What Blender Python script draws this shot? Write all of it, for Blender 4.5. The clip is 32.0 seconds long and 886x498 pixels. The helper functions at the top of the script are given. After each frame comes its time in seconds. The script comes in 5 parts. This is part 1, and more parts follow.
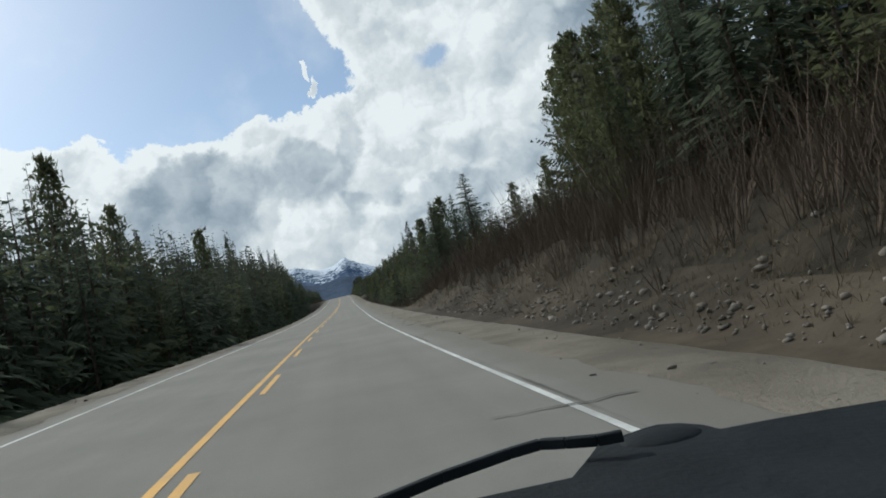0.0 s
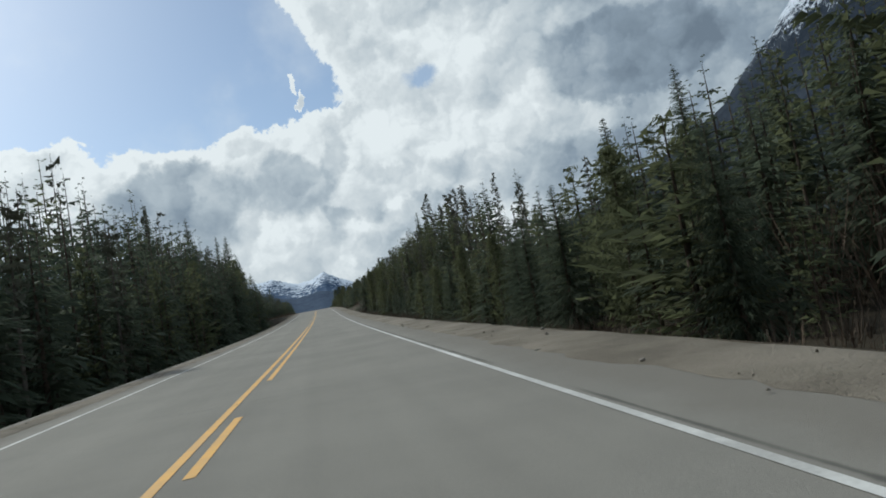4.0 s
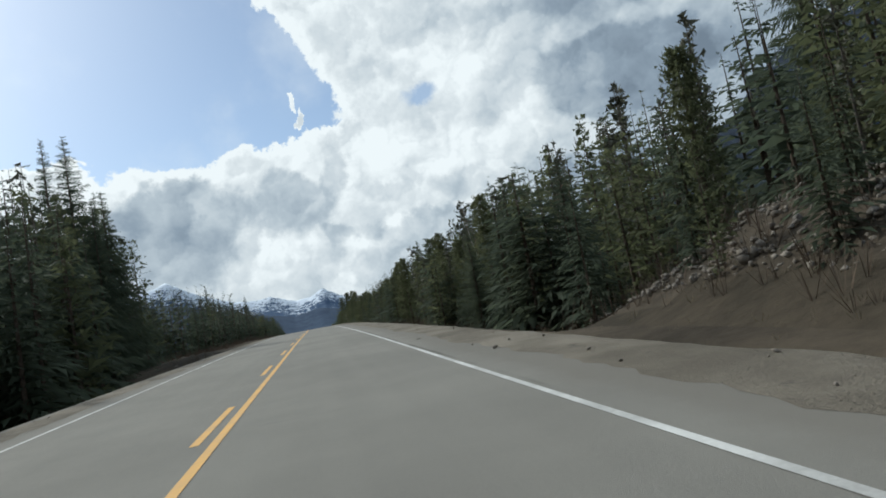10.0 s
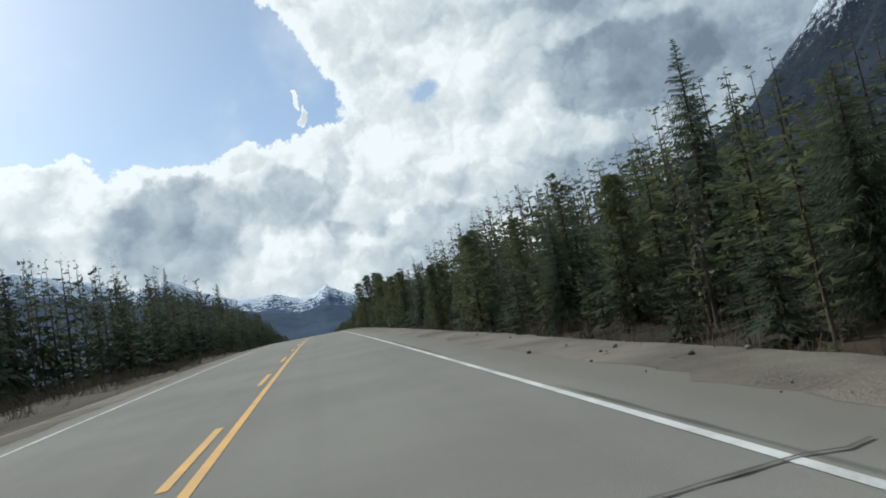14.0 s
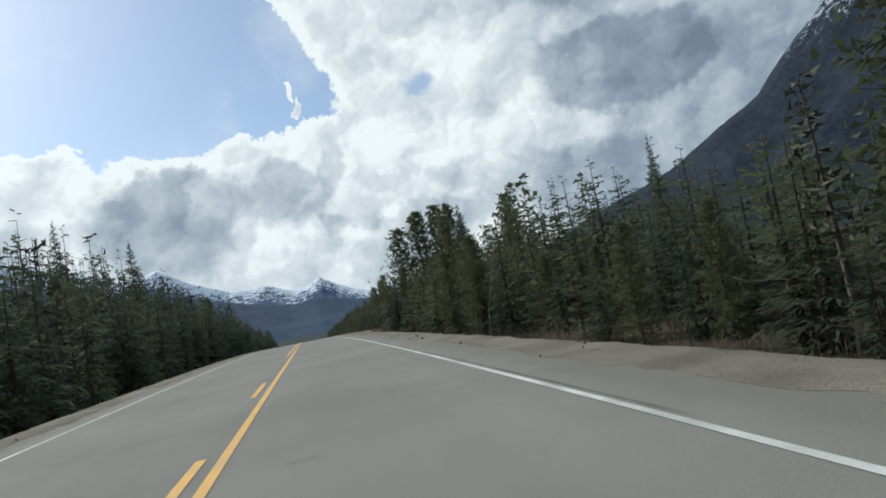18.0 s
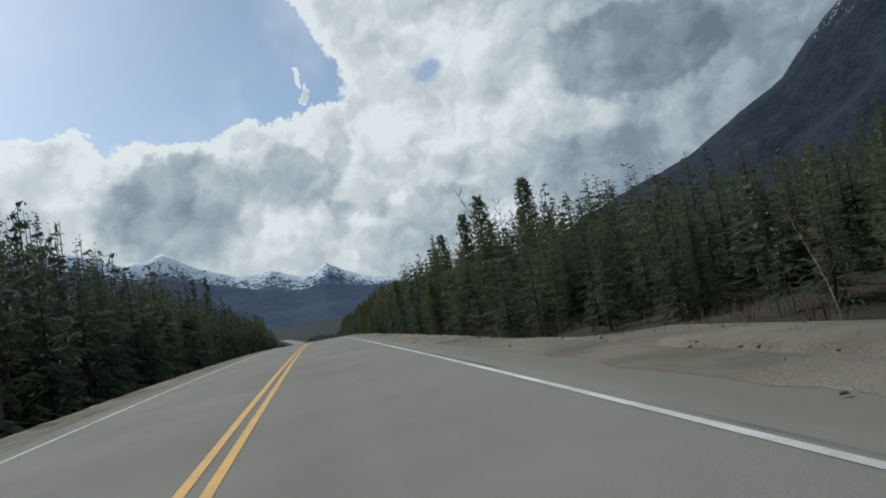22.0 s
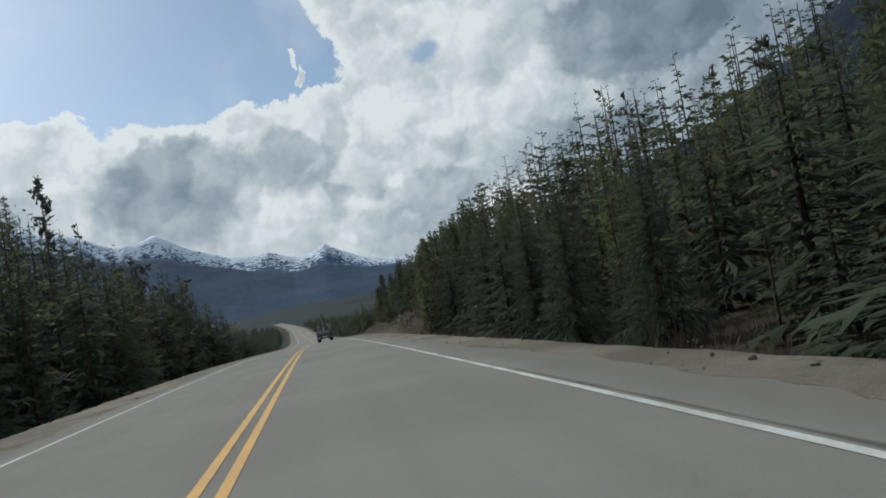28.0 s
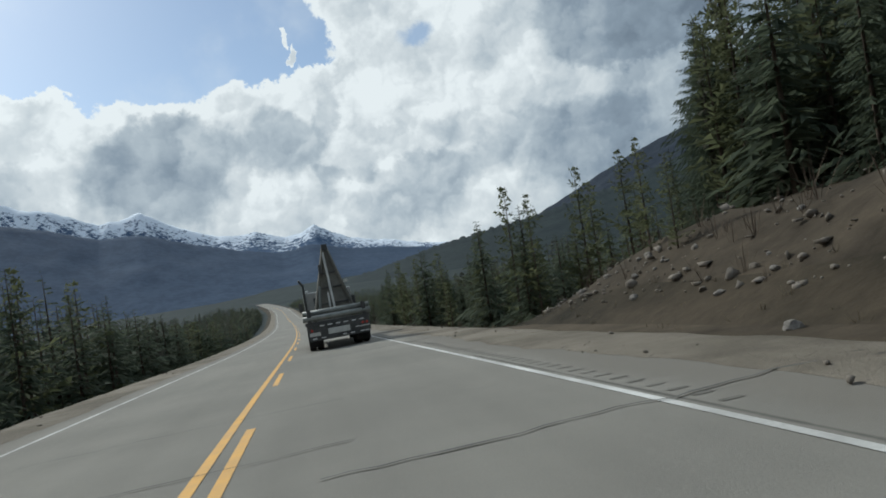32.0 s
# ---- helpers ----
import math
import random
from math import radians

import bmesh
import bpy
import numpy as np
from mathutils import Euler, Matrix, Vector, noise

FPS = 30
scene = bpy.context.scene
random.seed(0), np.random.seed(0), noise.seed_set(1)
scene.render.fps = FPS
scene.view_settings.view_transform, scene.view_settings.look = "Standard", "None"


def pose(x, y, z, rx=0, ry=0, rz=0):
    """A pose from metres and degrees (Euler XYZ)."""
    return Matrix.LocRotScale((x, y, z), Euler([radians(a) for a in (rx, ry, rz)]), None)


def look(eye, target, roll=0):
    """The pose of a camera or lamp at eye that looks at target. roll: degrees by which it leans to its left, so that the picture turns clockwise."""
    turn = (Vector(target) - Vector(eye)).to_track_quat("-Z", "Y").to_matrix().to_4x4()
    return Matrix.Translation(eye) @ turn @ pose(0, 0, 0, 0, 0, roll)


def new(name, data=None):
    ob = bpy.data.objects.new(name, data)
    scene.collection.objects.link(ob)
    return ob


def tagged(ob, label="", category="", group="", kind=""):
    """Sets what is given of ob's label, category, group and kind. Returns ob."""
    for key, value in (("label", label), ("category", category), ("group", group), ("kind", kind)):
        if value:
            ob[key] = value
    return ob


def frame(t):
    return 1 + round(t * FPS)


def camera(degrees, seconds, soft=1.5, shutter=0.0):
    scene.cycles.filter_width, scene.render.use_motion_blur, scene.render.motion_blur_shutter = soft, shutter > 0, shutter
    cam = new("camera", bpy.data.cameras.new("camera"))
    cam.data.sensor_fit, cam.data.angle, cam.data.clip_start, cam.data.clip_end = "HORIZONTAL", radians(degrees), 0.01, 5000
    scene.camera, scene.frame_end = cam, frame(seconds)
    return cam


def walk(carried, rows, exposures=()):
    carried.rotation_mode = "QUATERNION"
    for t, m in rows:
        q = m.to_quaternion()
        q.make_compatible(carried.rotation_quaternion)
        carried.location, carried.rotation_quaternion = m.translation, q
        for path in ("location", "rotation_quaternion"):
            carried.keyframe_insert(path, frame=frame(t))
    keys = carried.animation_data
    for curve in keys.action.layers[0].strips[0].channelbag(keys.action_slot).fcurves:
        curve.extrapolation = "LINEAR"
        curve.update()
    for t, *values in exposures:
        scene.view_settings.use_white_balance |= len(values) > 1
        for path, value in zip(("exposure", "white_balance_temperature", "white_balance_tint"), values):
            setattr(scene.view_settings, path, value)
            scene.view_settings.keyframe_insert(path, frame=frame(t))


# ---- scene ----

# ---- camera ----
cam = camera(70.47, 32.0, soft=1.8, shutter=0.0)
ROWS = [
    (0, pose(1.669, 0.031, 1.18, 92.925, 12.621, -9.59)),
    (0.5, pose(1.525, 9.28, 1.125, 93.198, 12.237, -10.17)),
    (1, pose(1.449, 18.529, 1.086, 93.494, 11.566, -10.69)),
    (1.5, pose(1.447, 27.779, 1.065, 93.674, 11.146, -11.161)),
    (2, pose(1.502, 37.029, 1.06, 93.882, 10.71, -11.481)),
    (2.5, pose(1.593, 46.279, 1.067, 94.025, 10.608, -11.524)),
    (3, pose(1.7, 55.528, 1.084, 94.087, 10.553, -11.638)),
    (3.5, pose(1.81, 64.777, 1.111, 94.188, 10.38, -11.556)),
    (5.5, pose(2.231, 101.774, 1.355, 94.677, 10.318, -11.585)),
    (6, pose(2.343, 111.023, 1.453, 94.727, 10.546, -11.774)),
    (6.5, pose(2.461, 120.272, 1.567, 94.688, 10.841, -11.806)),
    (7, pose(2.586, 129.52, 1.699, 94.943, 10.452, -11.892)),
    (7.5, pose(2.716, 138.768, 1.85, 94.996, 10.682, -11.993)),
    (8, pose(2.846, 148.015, 2.021, 95.076, 10.774, -11.986)),
    (8.5, pose(2.971, 157.262, 2.21, 95.183, 10.762, -11.977)),
    (9, pose(3.085, 166.509, 2.421, 95.294, 10.608, -11.963)),
    (9.5, pose(3.181, 175.756, 2.656, 95.648, 10.564, -11.727)),
    (10, pose(3.26, 185.002, 2.914, 95.806, 10.66, -11.586)),
    (10.5, pose(3.326, 194.248, 3.182, 95.815, 10.613, -11.576)),
    (11, pose(3.387, 203.494, 3.448, 95.896, 10.412, -11.626)),
    (11.5, pose(3.45, 212.74, 3.704, 95.699, 10.611, -11.701)),
    (12, pose(3.512, 221.986, 3.946, 95.758, 10.473, -11.73)),
    (12.5, pose(3.568, 231.233, 4.178, 95.818, 10.348, -11.687)),
    (13, pose(3.609, 240.481, 4.399, 95.707, 10.615, -11.555)),
    (13.5, pose(3.627, 249.728, 4.609, 95.656, 10.73, -11.324)),
    (14, pose(3.627, 258.976, 4.807, 95.632, 10.535, -11.302)),
    (14.5, pose(3.615, 268.224, 4.992, 95.624, 10.59, -11.235)),
    (16.5, pose(3.623, 305.22, 5.566, 95.317, 10.028, -11.69)),
    (17, pose(3.653, 314.469, 5.662, 95.212, 9.952, -11.846)),
    (17.5, pose(3.689, 323.719, 5.738, 95.157, 10.041, -11.878)),
    (18, pose(3.721, 332.969, 5.791, 94.928, 10.262, -11.927)),
    (18.5, pose(3.737, 342.218, 5.821, 94.736, 10.281, -11.815)),
    (19, pose(3.727, 351.468, 5.827, 94.649, 10.335, -11.588)),
    (19.5, pose(3.688, 360.718, 5.813, 94.574, 10.044, -11.46)),
    (20, pose(3.622, 369.968, 5.781, 94.608, 10.077, -11.331)),
    (20.5, pose(3.536, 379.218, 5.726, 94.378, 10.018, -11.324)),
    (21, pose(3.435, 388.467, 5.642, 94.25, 9.389, -11.251)),
    (21.5, pose(3.327, 397.715, 5.527, 94.096, 9.368, -11.263)),
    (22, pose(3.222, 406.963, 5.381, 93.901, 9.623, -11.367)),
    (22.5, pose(3.133, 416.211, 5.207, 93.641, 9.492, -11.63)),
    (23, pose(3.07, 425.459, 5.004, 93.511, 9.428, -11.918)),
    (23.5, pose(3.028, 434.706, 4.779, 93.385, 9.426, -12.125)),
    (24, pose(2.999, 443.953, 4.535, 93.277, 9.617, -12.132)),
    (24.5, pose(2.97, 453.199, 4.272, 93.098, 9.801, -12.076)),
    (25, pose(2.938, 462.445, 3.987, 92.993, 9.579, -12.183)),
    (25.5, pose(2.901, 471.689, 3.678, 92.809, 9.644, -12.167)),
    (27.5, pose(2.591, 508.66, 2.236, 92.417, 9.768, -11.717)),
    (28, pose(2.47, 517.9, 1.827, 92.282, 9.778, -11.574)),
    (28.5, pose(2.342, 527.139, 1.397, 92.252, 9.44, -11.621)),
    (29, pose(2.213, 536.377, 0.944, 91.971, 9.667, -11.576)),
    (29.5, pose(2.092, 545.614, 0.467, 91.974, 9.112, -11.627)),
    (30, pose(1.984, 554.849, -0.038, 91.784, 9.107, -11.605)),
    (30.5, pose(1.895, 564.083, -0.58, 91.386, 8.978, -11.834)),
    (31, pose(1.833, 573.315, -1.163, 90.983, 8.927, -11.887)),
    (31.5, pose(1.805, 582.544, -1.78, 90.771, 8.96, -12.178)),
    (32, pose(1.816, 591.772, -2.418, 90.696, 8.798, -12.551)),
]
# stops, white balance
EXPOSE = [(t, e, 5980, 2) for t, e in ((0, -0.06), (3, -0.12), (9, 0.03), (13, 0.08), (19.5, 0.02), (21, -0.12), (22.5, -0.24), (28, -0.26), (30, -0.08), (32, -0.08))]
walk(cam, ROWS, exposures=EXPOSE)

# ---- world, sun ----
SUN_AZ, SUN_EL = -39.5, 36.0          # degrees: clockwise from +y, above the horizon


class Nodes:
    """Short ways to write node arithmetic."""

    def __init__(self, tree):
        self.tree = tree

    def put(self, kind, **sockets):
        n = self.tree.nodes.new(kind)
        for k, v in sockets.items():
            self.feed(n.inputs[k.replace("_", " ")], v)
        return n

    def feed(self, socket, v):
        if isinstance(v, bpy.types.NodeSocket):
            self.tree.links.new(v, socket)
        else:
            socket.default_value = v

    def m(self, op, *vals, clamp=False):
        n = self.tree.nodes.new("ShaderNodeMath")
        n.operation, n.use_clamp = op, clamp
        for i, v in enumerate(vals):
            self.feed(n.inputs[i], v)
        return n.outputs[0]

    def step(self, v, a, b, lo=0.0, hi=1.0):
        n = self.tree.nodes.new("ShaderNodeMapRange")
        n.interpolation_type = "SMOOTHSTEP"
        for i, x in enumerate((v, a, b, lo, hi)):
            self.feed(n.inputs[i], x)
        return n.outputs[0]

    def noise(self, vec, scale, detail=4.0, rough=0.55, w=None):
        n = self.tree.nodes.new("ShaderNodeTexNoise")
        n.inputs["Scale"].default_value, n.inputs["Detail"].default_value, n.inputs["Roughness"].default_value = scale, detail, rough
        if vec is not None:
            self.tree.links.new(vec, n.inputs["Vector"])
        return n

    def mix(self, f, a, b, mode="MIX"):
        n = self.tree.nodes.new("ShaderNodeMix")
        n.data_type, n.blend_type = "RGBA", mode
        self.feed(n.inputs[0], f), self.feed(n.inputs[6], a), self.feed(n.inputs[7], b)
        return n.outputs[2]

    def ramp(self, f, stops):
        n = self.tree.nodes.new("ShaderNodeValToRGB")
        e = n.color_ramp.elements
        for i, (p, c) in enumerate(stops):
            el = e[i] if i < 2 else e.new(p)
            el.position, el.color = p, (*c, 1)
        self.feed(n.inputs[0], f)
        return n.outputs[0]


world = bpy.data.worlds.new("sky")
scene.world = world
world.use_nodes = True
world.node_tree.nodes.clear()
N = Nodes(world.node_tree)
tc = N.put("ShaderNodeTexCoord").outputs["Generated"]
xyz = N.put("ShaderNodeSeparateXYZ", Vector=tc).outputs
# bearing and height over the horizon, in degrees
az0 = N.m("MULTIPLY", N.m("ARCTAN2", xyz[0], xyz[1]), 57.2958)
el0 = N.m("MULTIPLY", N.m("ARCSINE", xyz[2]), 57.2958)
# billows: the bearings are pushed about by noise at two sizes
big = N.put("ShaderNodeSeparateXYZ", Vector=N.noise(tc, 9.0, 3.0, 0.5).outputs["Color"]).outputs
sml = N.put("ShaderNodeSeparateXYZ", Vector=N.noise(tc, 34.0, 6.0, 0.62).outputs["Color"]).outputs


def pushed(v, i):
    a = N.m("MULTIPLY_ADD", N.m("SUBTRACT", big[i], 0.5), 5.0, v)
    return N.m("MULTIPLY_ADD", N.m("SUBTRACT", sml[i], 0.5), 3.6, a)


az, el = pushed(az0, 0), pushed(el0, 1)
azs = N.m("MULTIPLY_ADD", N.m("SUBTRACT", sml[0], 0.5), 2.2, az0)
els = N.m("MULTIPLY_ADD", N.m("SUBTRACT", sml[1], 0.5), 2.2, el0)


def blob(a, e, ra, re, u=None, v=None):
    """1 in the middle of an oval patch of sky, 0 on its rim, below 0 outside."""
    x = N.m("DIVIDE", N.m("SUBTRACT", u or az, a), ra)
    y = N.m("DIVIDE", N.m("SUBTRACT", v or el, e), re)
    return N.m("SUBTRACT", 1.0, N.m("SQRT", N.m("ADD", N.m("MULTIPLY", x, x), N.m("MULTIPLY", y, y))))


def most(*v):
    r = v[0]
    for o in v[1:]:
        r = N.m("MAXIMUM", r, o)
    return r


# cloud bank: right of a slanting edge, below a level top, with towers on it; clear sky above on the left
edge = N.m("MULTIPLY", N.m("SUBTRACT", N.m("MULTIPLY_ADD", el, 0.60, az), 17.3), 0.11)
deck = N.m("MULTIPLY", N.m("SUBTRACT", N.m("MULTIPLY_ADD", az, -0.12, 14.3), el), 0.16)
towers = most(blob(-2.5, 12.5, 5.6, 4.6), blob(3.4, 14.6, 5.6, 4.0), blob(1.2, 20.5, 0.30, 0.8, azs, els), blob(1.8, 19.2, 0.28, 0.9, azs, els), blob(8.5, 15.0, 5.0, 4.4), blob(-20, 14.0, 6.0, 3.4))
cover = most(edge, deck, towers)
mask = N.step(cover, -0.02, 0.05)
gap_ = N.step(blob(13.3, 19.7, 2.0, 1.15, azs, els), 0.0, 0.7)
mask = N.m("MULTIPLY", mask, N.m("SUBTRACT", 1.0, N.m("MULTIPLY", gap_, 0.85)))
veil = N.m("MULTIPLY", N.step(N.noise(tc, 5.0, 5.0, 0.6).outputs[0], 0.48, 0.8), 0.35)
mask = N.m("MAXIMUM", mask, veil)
# shaded undersides
fine = N.noise(tc, 15.0, 7.0, 0.6).outputs[0]
mid = N.noise(tc, 6.5, 4.0, 0.55).outputs[0]


def pos(v, k):
    return N.m("MULTIPLY", N.m("MAXIMUM", v, 0.0), k)


def eased(v, i):
    w = N.m("MULTIPLY_ADD", N.m("SUBTRACT", big[i], 0.5), 5.0, v)
    return N.m("MULTIPLY_ADD", N.m("SUBTRACT", sml[i], 0.5), 2.6, w)


azm, elm = eased(az0, 0), eased(el0, 1)


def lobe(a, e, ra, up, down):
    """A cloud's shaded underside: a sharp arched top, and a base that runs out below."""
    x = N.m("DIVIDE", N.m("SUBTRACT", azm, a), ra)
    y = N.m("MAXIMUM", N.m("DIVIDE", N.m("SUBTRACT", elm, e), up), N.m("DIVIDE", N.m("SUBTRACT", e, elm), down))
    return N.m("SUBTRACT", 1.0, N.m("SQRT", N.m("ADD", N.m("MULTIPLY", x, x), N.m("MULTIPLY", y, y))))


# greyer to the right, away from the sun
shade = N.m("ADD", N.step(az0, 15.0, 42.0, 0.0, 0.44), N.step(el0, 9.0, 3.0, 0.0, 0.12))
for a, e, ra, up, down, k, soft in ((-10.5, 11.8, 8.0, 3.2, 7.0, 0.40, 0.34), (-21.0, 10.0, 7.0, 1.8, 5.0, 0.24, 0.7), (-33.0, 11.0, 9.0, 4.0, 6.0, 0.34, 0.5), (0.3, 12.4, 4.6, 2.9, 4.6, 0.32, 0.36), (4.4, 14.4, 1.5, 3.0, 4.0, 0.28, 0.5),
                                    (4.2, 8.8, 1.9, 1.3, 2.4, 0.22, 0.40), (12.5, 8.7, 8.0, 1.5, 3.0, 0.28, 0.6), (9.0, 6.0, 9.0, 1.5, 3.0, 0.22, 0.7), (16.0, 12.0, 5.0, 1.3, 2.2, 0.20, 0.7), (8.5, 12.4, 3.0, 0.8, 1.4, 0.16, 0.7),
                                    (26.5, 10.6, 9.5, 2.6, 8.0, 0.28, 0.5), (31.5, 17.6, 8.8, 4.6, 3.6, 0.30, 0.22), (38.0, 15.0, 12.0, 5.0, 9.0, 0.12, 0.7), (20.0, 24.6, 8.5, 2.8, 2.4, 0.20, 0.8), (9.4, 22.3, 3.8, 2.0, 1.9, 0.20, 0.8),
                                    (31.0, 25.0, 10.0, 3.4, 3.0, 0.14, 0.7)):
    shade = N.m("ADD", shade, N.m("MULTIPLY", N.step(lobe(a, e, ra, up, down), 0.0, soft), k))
# rounded puffs with grey creases
warp = N.put("ShaderNodeVectorMath")
warp.operation = "MULTIPLY_ADD"
N.feed(warp.inputs[0], N.noise(tc, 14.0, 4.0, 0.6).outputs["Color"]), N.feed(warp.inputs[1], (0.10, 0.10, 0.10)), N.feed(warp.inputs[2], tc)
def puff(size, vec):
    vor = N.tree.nodes.new("ShaderNodeTexVoronoi")
    vor.feature = "SMOOTH_F1"
    vor.inputs["Scale"].default_value, vor.inputs["Smoothness"].default_value = size, 0.12
    N.tree.links.new(vec, vor.inputs["Vector"])
    return vor.outputs["Distance"]


for size, k, kl in ((8.0, 0.14, 0.52), (19.0, 0.08, 0.34), (45.0, 0.03, 0.14)):
    off = N.put("ShaderNodeVectorMath")
    off.inputs[1].default_value = (-0.14 / size, 0.0, 0.16 / size)
    N.feed(off.inputs[0], warp.outputs[0])
    d0, d1 = puff(size, warp.outputs[0]), puff(size, off.outputs[0])
    shade = N.m("ADD", shade, N.m("MULTIPLY", N.m("SUBTRACT", d0, 0.52), k))
    shade = N.m("ADD", shade, N.m("MULTIPLY", N.m("SUBTRACT", d0, d1), kl))
# light and dark sides of the billows, lit from the sun's quarter
toward = N.put("ShaderNodeVectorMath")
toward.inputs[1].default_value = (-0.030, 0.004, 0.030)
N.feed(toward.inputs[0], tc)
for size, k in ((5.5, 0.26), (12.0, 0.20), (30.0, 0.12)):
    here, there = N.noise(tc, size, 5.0, 0.58).outputs[0], N.noise(toward.outputs[0], size, 5.0, 0.58).outputs[0]
    shade = N.m("ADD", shade, N.m("MULTIPLY", N.m("SUBTRACT", there, here), k * 1.6))
shade = N.m("ADD", shade, N.m("MULTIPLY", N.m("SUBTRACT", fine, 0.5), 0.20))
shade = N.m("ADD", shade, N.m("MULTIPLY", N.m("SUBTRACT", mid, 0.5), 0.20))
rim = N.m("SUBTRACT", 1.0, N.step(cover, 0.02, 0.30))
shade = N.m("SUBTRACT", shade, N.m("MULTIPLY", rim, 0.22))
cloud = N.ramp(N.m("ADD", shade, 0.115, clamp=True),
               [(0.0, (0.90, 0.89, 0.885)), (1.0, (0.18, 0.215, 0.265)), (0.16, (0.72, 0.725, 0.735)), (0.42, (0.49, 0.525, 0.565)), (0.7, (0.29, 0.335, 0.395))])
sky = N.tree.nodes.new("ShaderNodeTexSky")
sky.sky_type, sky.sun_disc = "NISHITA", False
sky.sun_elevation, sky.sun_rotation = radians(SUN_EL), radians(SUN_AZ)
sky.air_density, sky.dust_density, sky.ozone_density, sky.altitude = 1.0, 1.2, 1.0, 900
blue = N.mix(1.0, sky.outputs[0], (0.114, 0.112, 0.112, 1), "MULTIPLY")
blue = N.mix(0.22, blue, (0.62, 0.68, 0.74, 1))
# thinner, brighter cloud overhead
high = N.step(el0, 36.0, 66.0, 1.0, 1.9)
cloud = N.mix(1.0, cloud, N.put("ShaderNodeCombineXYZ", X=high, Y=high, Z=high).outputs[0], "MULTIPLY")
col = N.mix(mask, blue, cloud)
# the bright sky round the sun
near_sun = N.tree.nodes.new("ShaderNodeVectorMath")
near_sun.operation = "DOT_PRODUCT"
N.feed(near_sun.inputs[0], tc)
near_sun.inputs[1].default_value = (math.sin(radians(SUN_AZ)) * math.cos(radians(SUN_EL)), math.cos(radians(SUN_AZ)) * math.cos(radians(SUN_EL)), math.sin(radians(SUN_EL)))
wide_glow, core_glow = N.step(near_sun.outputs["Value"], 0.78, 1.0), N.step(near_sun.outputs["Value"], 0.972, 1.0)
glow = N.m("ADD", N.m("MULTIPLY", N.m("MULTIPLY", wide_glow, wide_glow), 0.13), N.m("MULTIPLY", core_glow, 2.2))
col = N.mix(1.0, col, N.put("ShaderNodeCombineXYZ", X=glow, Y=glow, Z=N.m("MULTIPLY", glow, 0.97)).outputs[0], "ADD")
bg = N.put("ShaderNodeBackground", Color=col, Strength=1.0)
N.tree.links.new(bg.outputs[0], N.put("ShaderNodeOutputWorld").inputs[0])

sun = new("sun", bpy.data.lights.new("sun", "SUN"))
sun.data.energy, sun.data.angle, sun.data.color = 3.0, radians(1.2), (1.0, 0.94, 0.85)
_a, _e = radians(SUN_AZ), radians(SUN_EL)
sun.matrix_world = look((0, 0, 0), (-math.sin(_a) * math.cos(_e), -math.cos(_a) * math.cos(_e), -math.sin(_e)))


# ---- materials ----
def material(name, build, rough=0.85, metal=0.0, bump=0.0, bump_scale=20.0, coord="Object"):
    mat = bpy.data.materials.new(name)
    mat.use_nodes = True
    n = Nodes(mat.node_tree)
    b = mat.node_tree.nodes["Principled BSDF"]
    c = n.put("ShaderNodeTexCoord").outputs[coord]
    n.feed(b.inputs["Base Color"], build(n, c))
    n.feed(b.inputs["Roughness"], rough)
    n.feed(b.inputs["Metallic"], metal)
    b.inputs["Specular IOR Level"].default_value = 0.5 if rough < 0.9 else 0.12
    if bump:
        h = n.noise(c, bump_scale, 5.0, 0.65).outputs[0]
        bn = n.put("ShaderNodeBump", Strength=bump, Height=h)
        bn.inputs["Distance"].default_value = 0.05
        n.tree.links.new(bn.outputs[0], b.inputs["Normal"])
    return mat


def two_tone(a, b, scale=3.0, fine=40.0, per="island"):
    def build(n, c):
        f = n.noise(c, scale, 4.0, 0.6).outputs[0]
        g = n.noise(c, fine, 3.0, 0.6).outputs[0]
        mixf = n.m("MULTIPLY_ADD", n.m("SUBTRACT", g, 0.5), 0.9, n.step(f, 0.3, 0.7), clamp=True)
        return n.mix(mixf, (*a, 1), (*b, 1))
    return build


def foliage(a, b):
    def build(n, c):
        geo = n.put("ShaderNodeNewGeometry").outputs["Random Per Island"]
        rnd = n.put("ShaderNodeObjectInfo").outputs["Random"]
        f = n.noise(c, 0.35, 3.0, 0.6).outputs[0]
        mixf = n.m("ADD", n.m("MULTIPLY", geo, 0.34), n.m("ADD", n.m("MULTIPLY", n.step(f, 0.3, 0.7), 0.38), n.m("MULTIPLY", rnd, 0.28)), clamp=True)
        return n.mix(mixf, (*a, 1), (*b, 1))
    return build


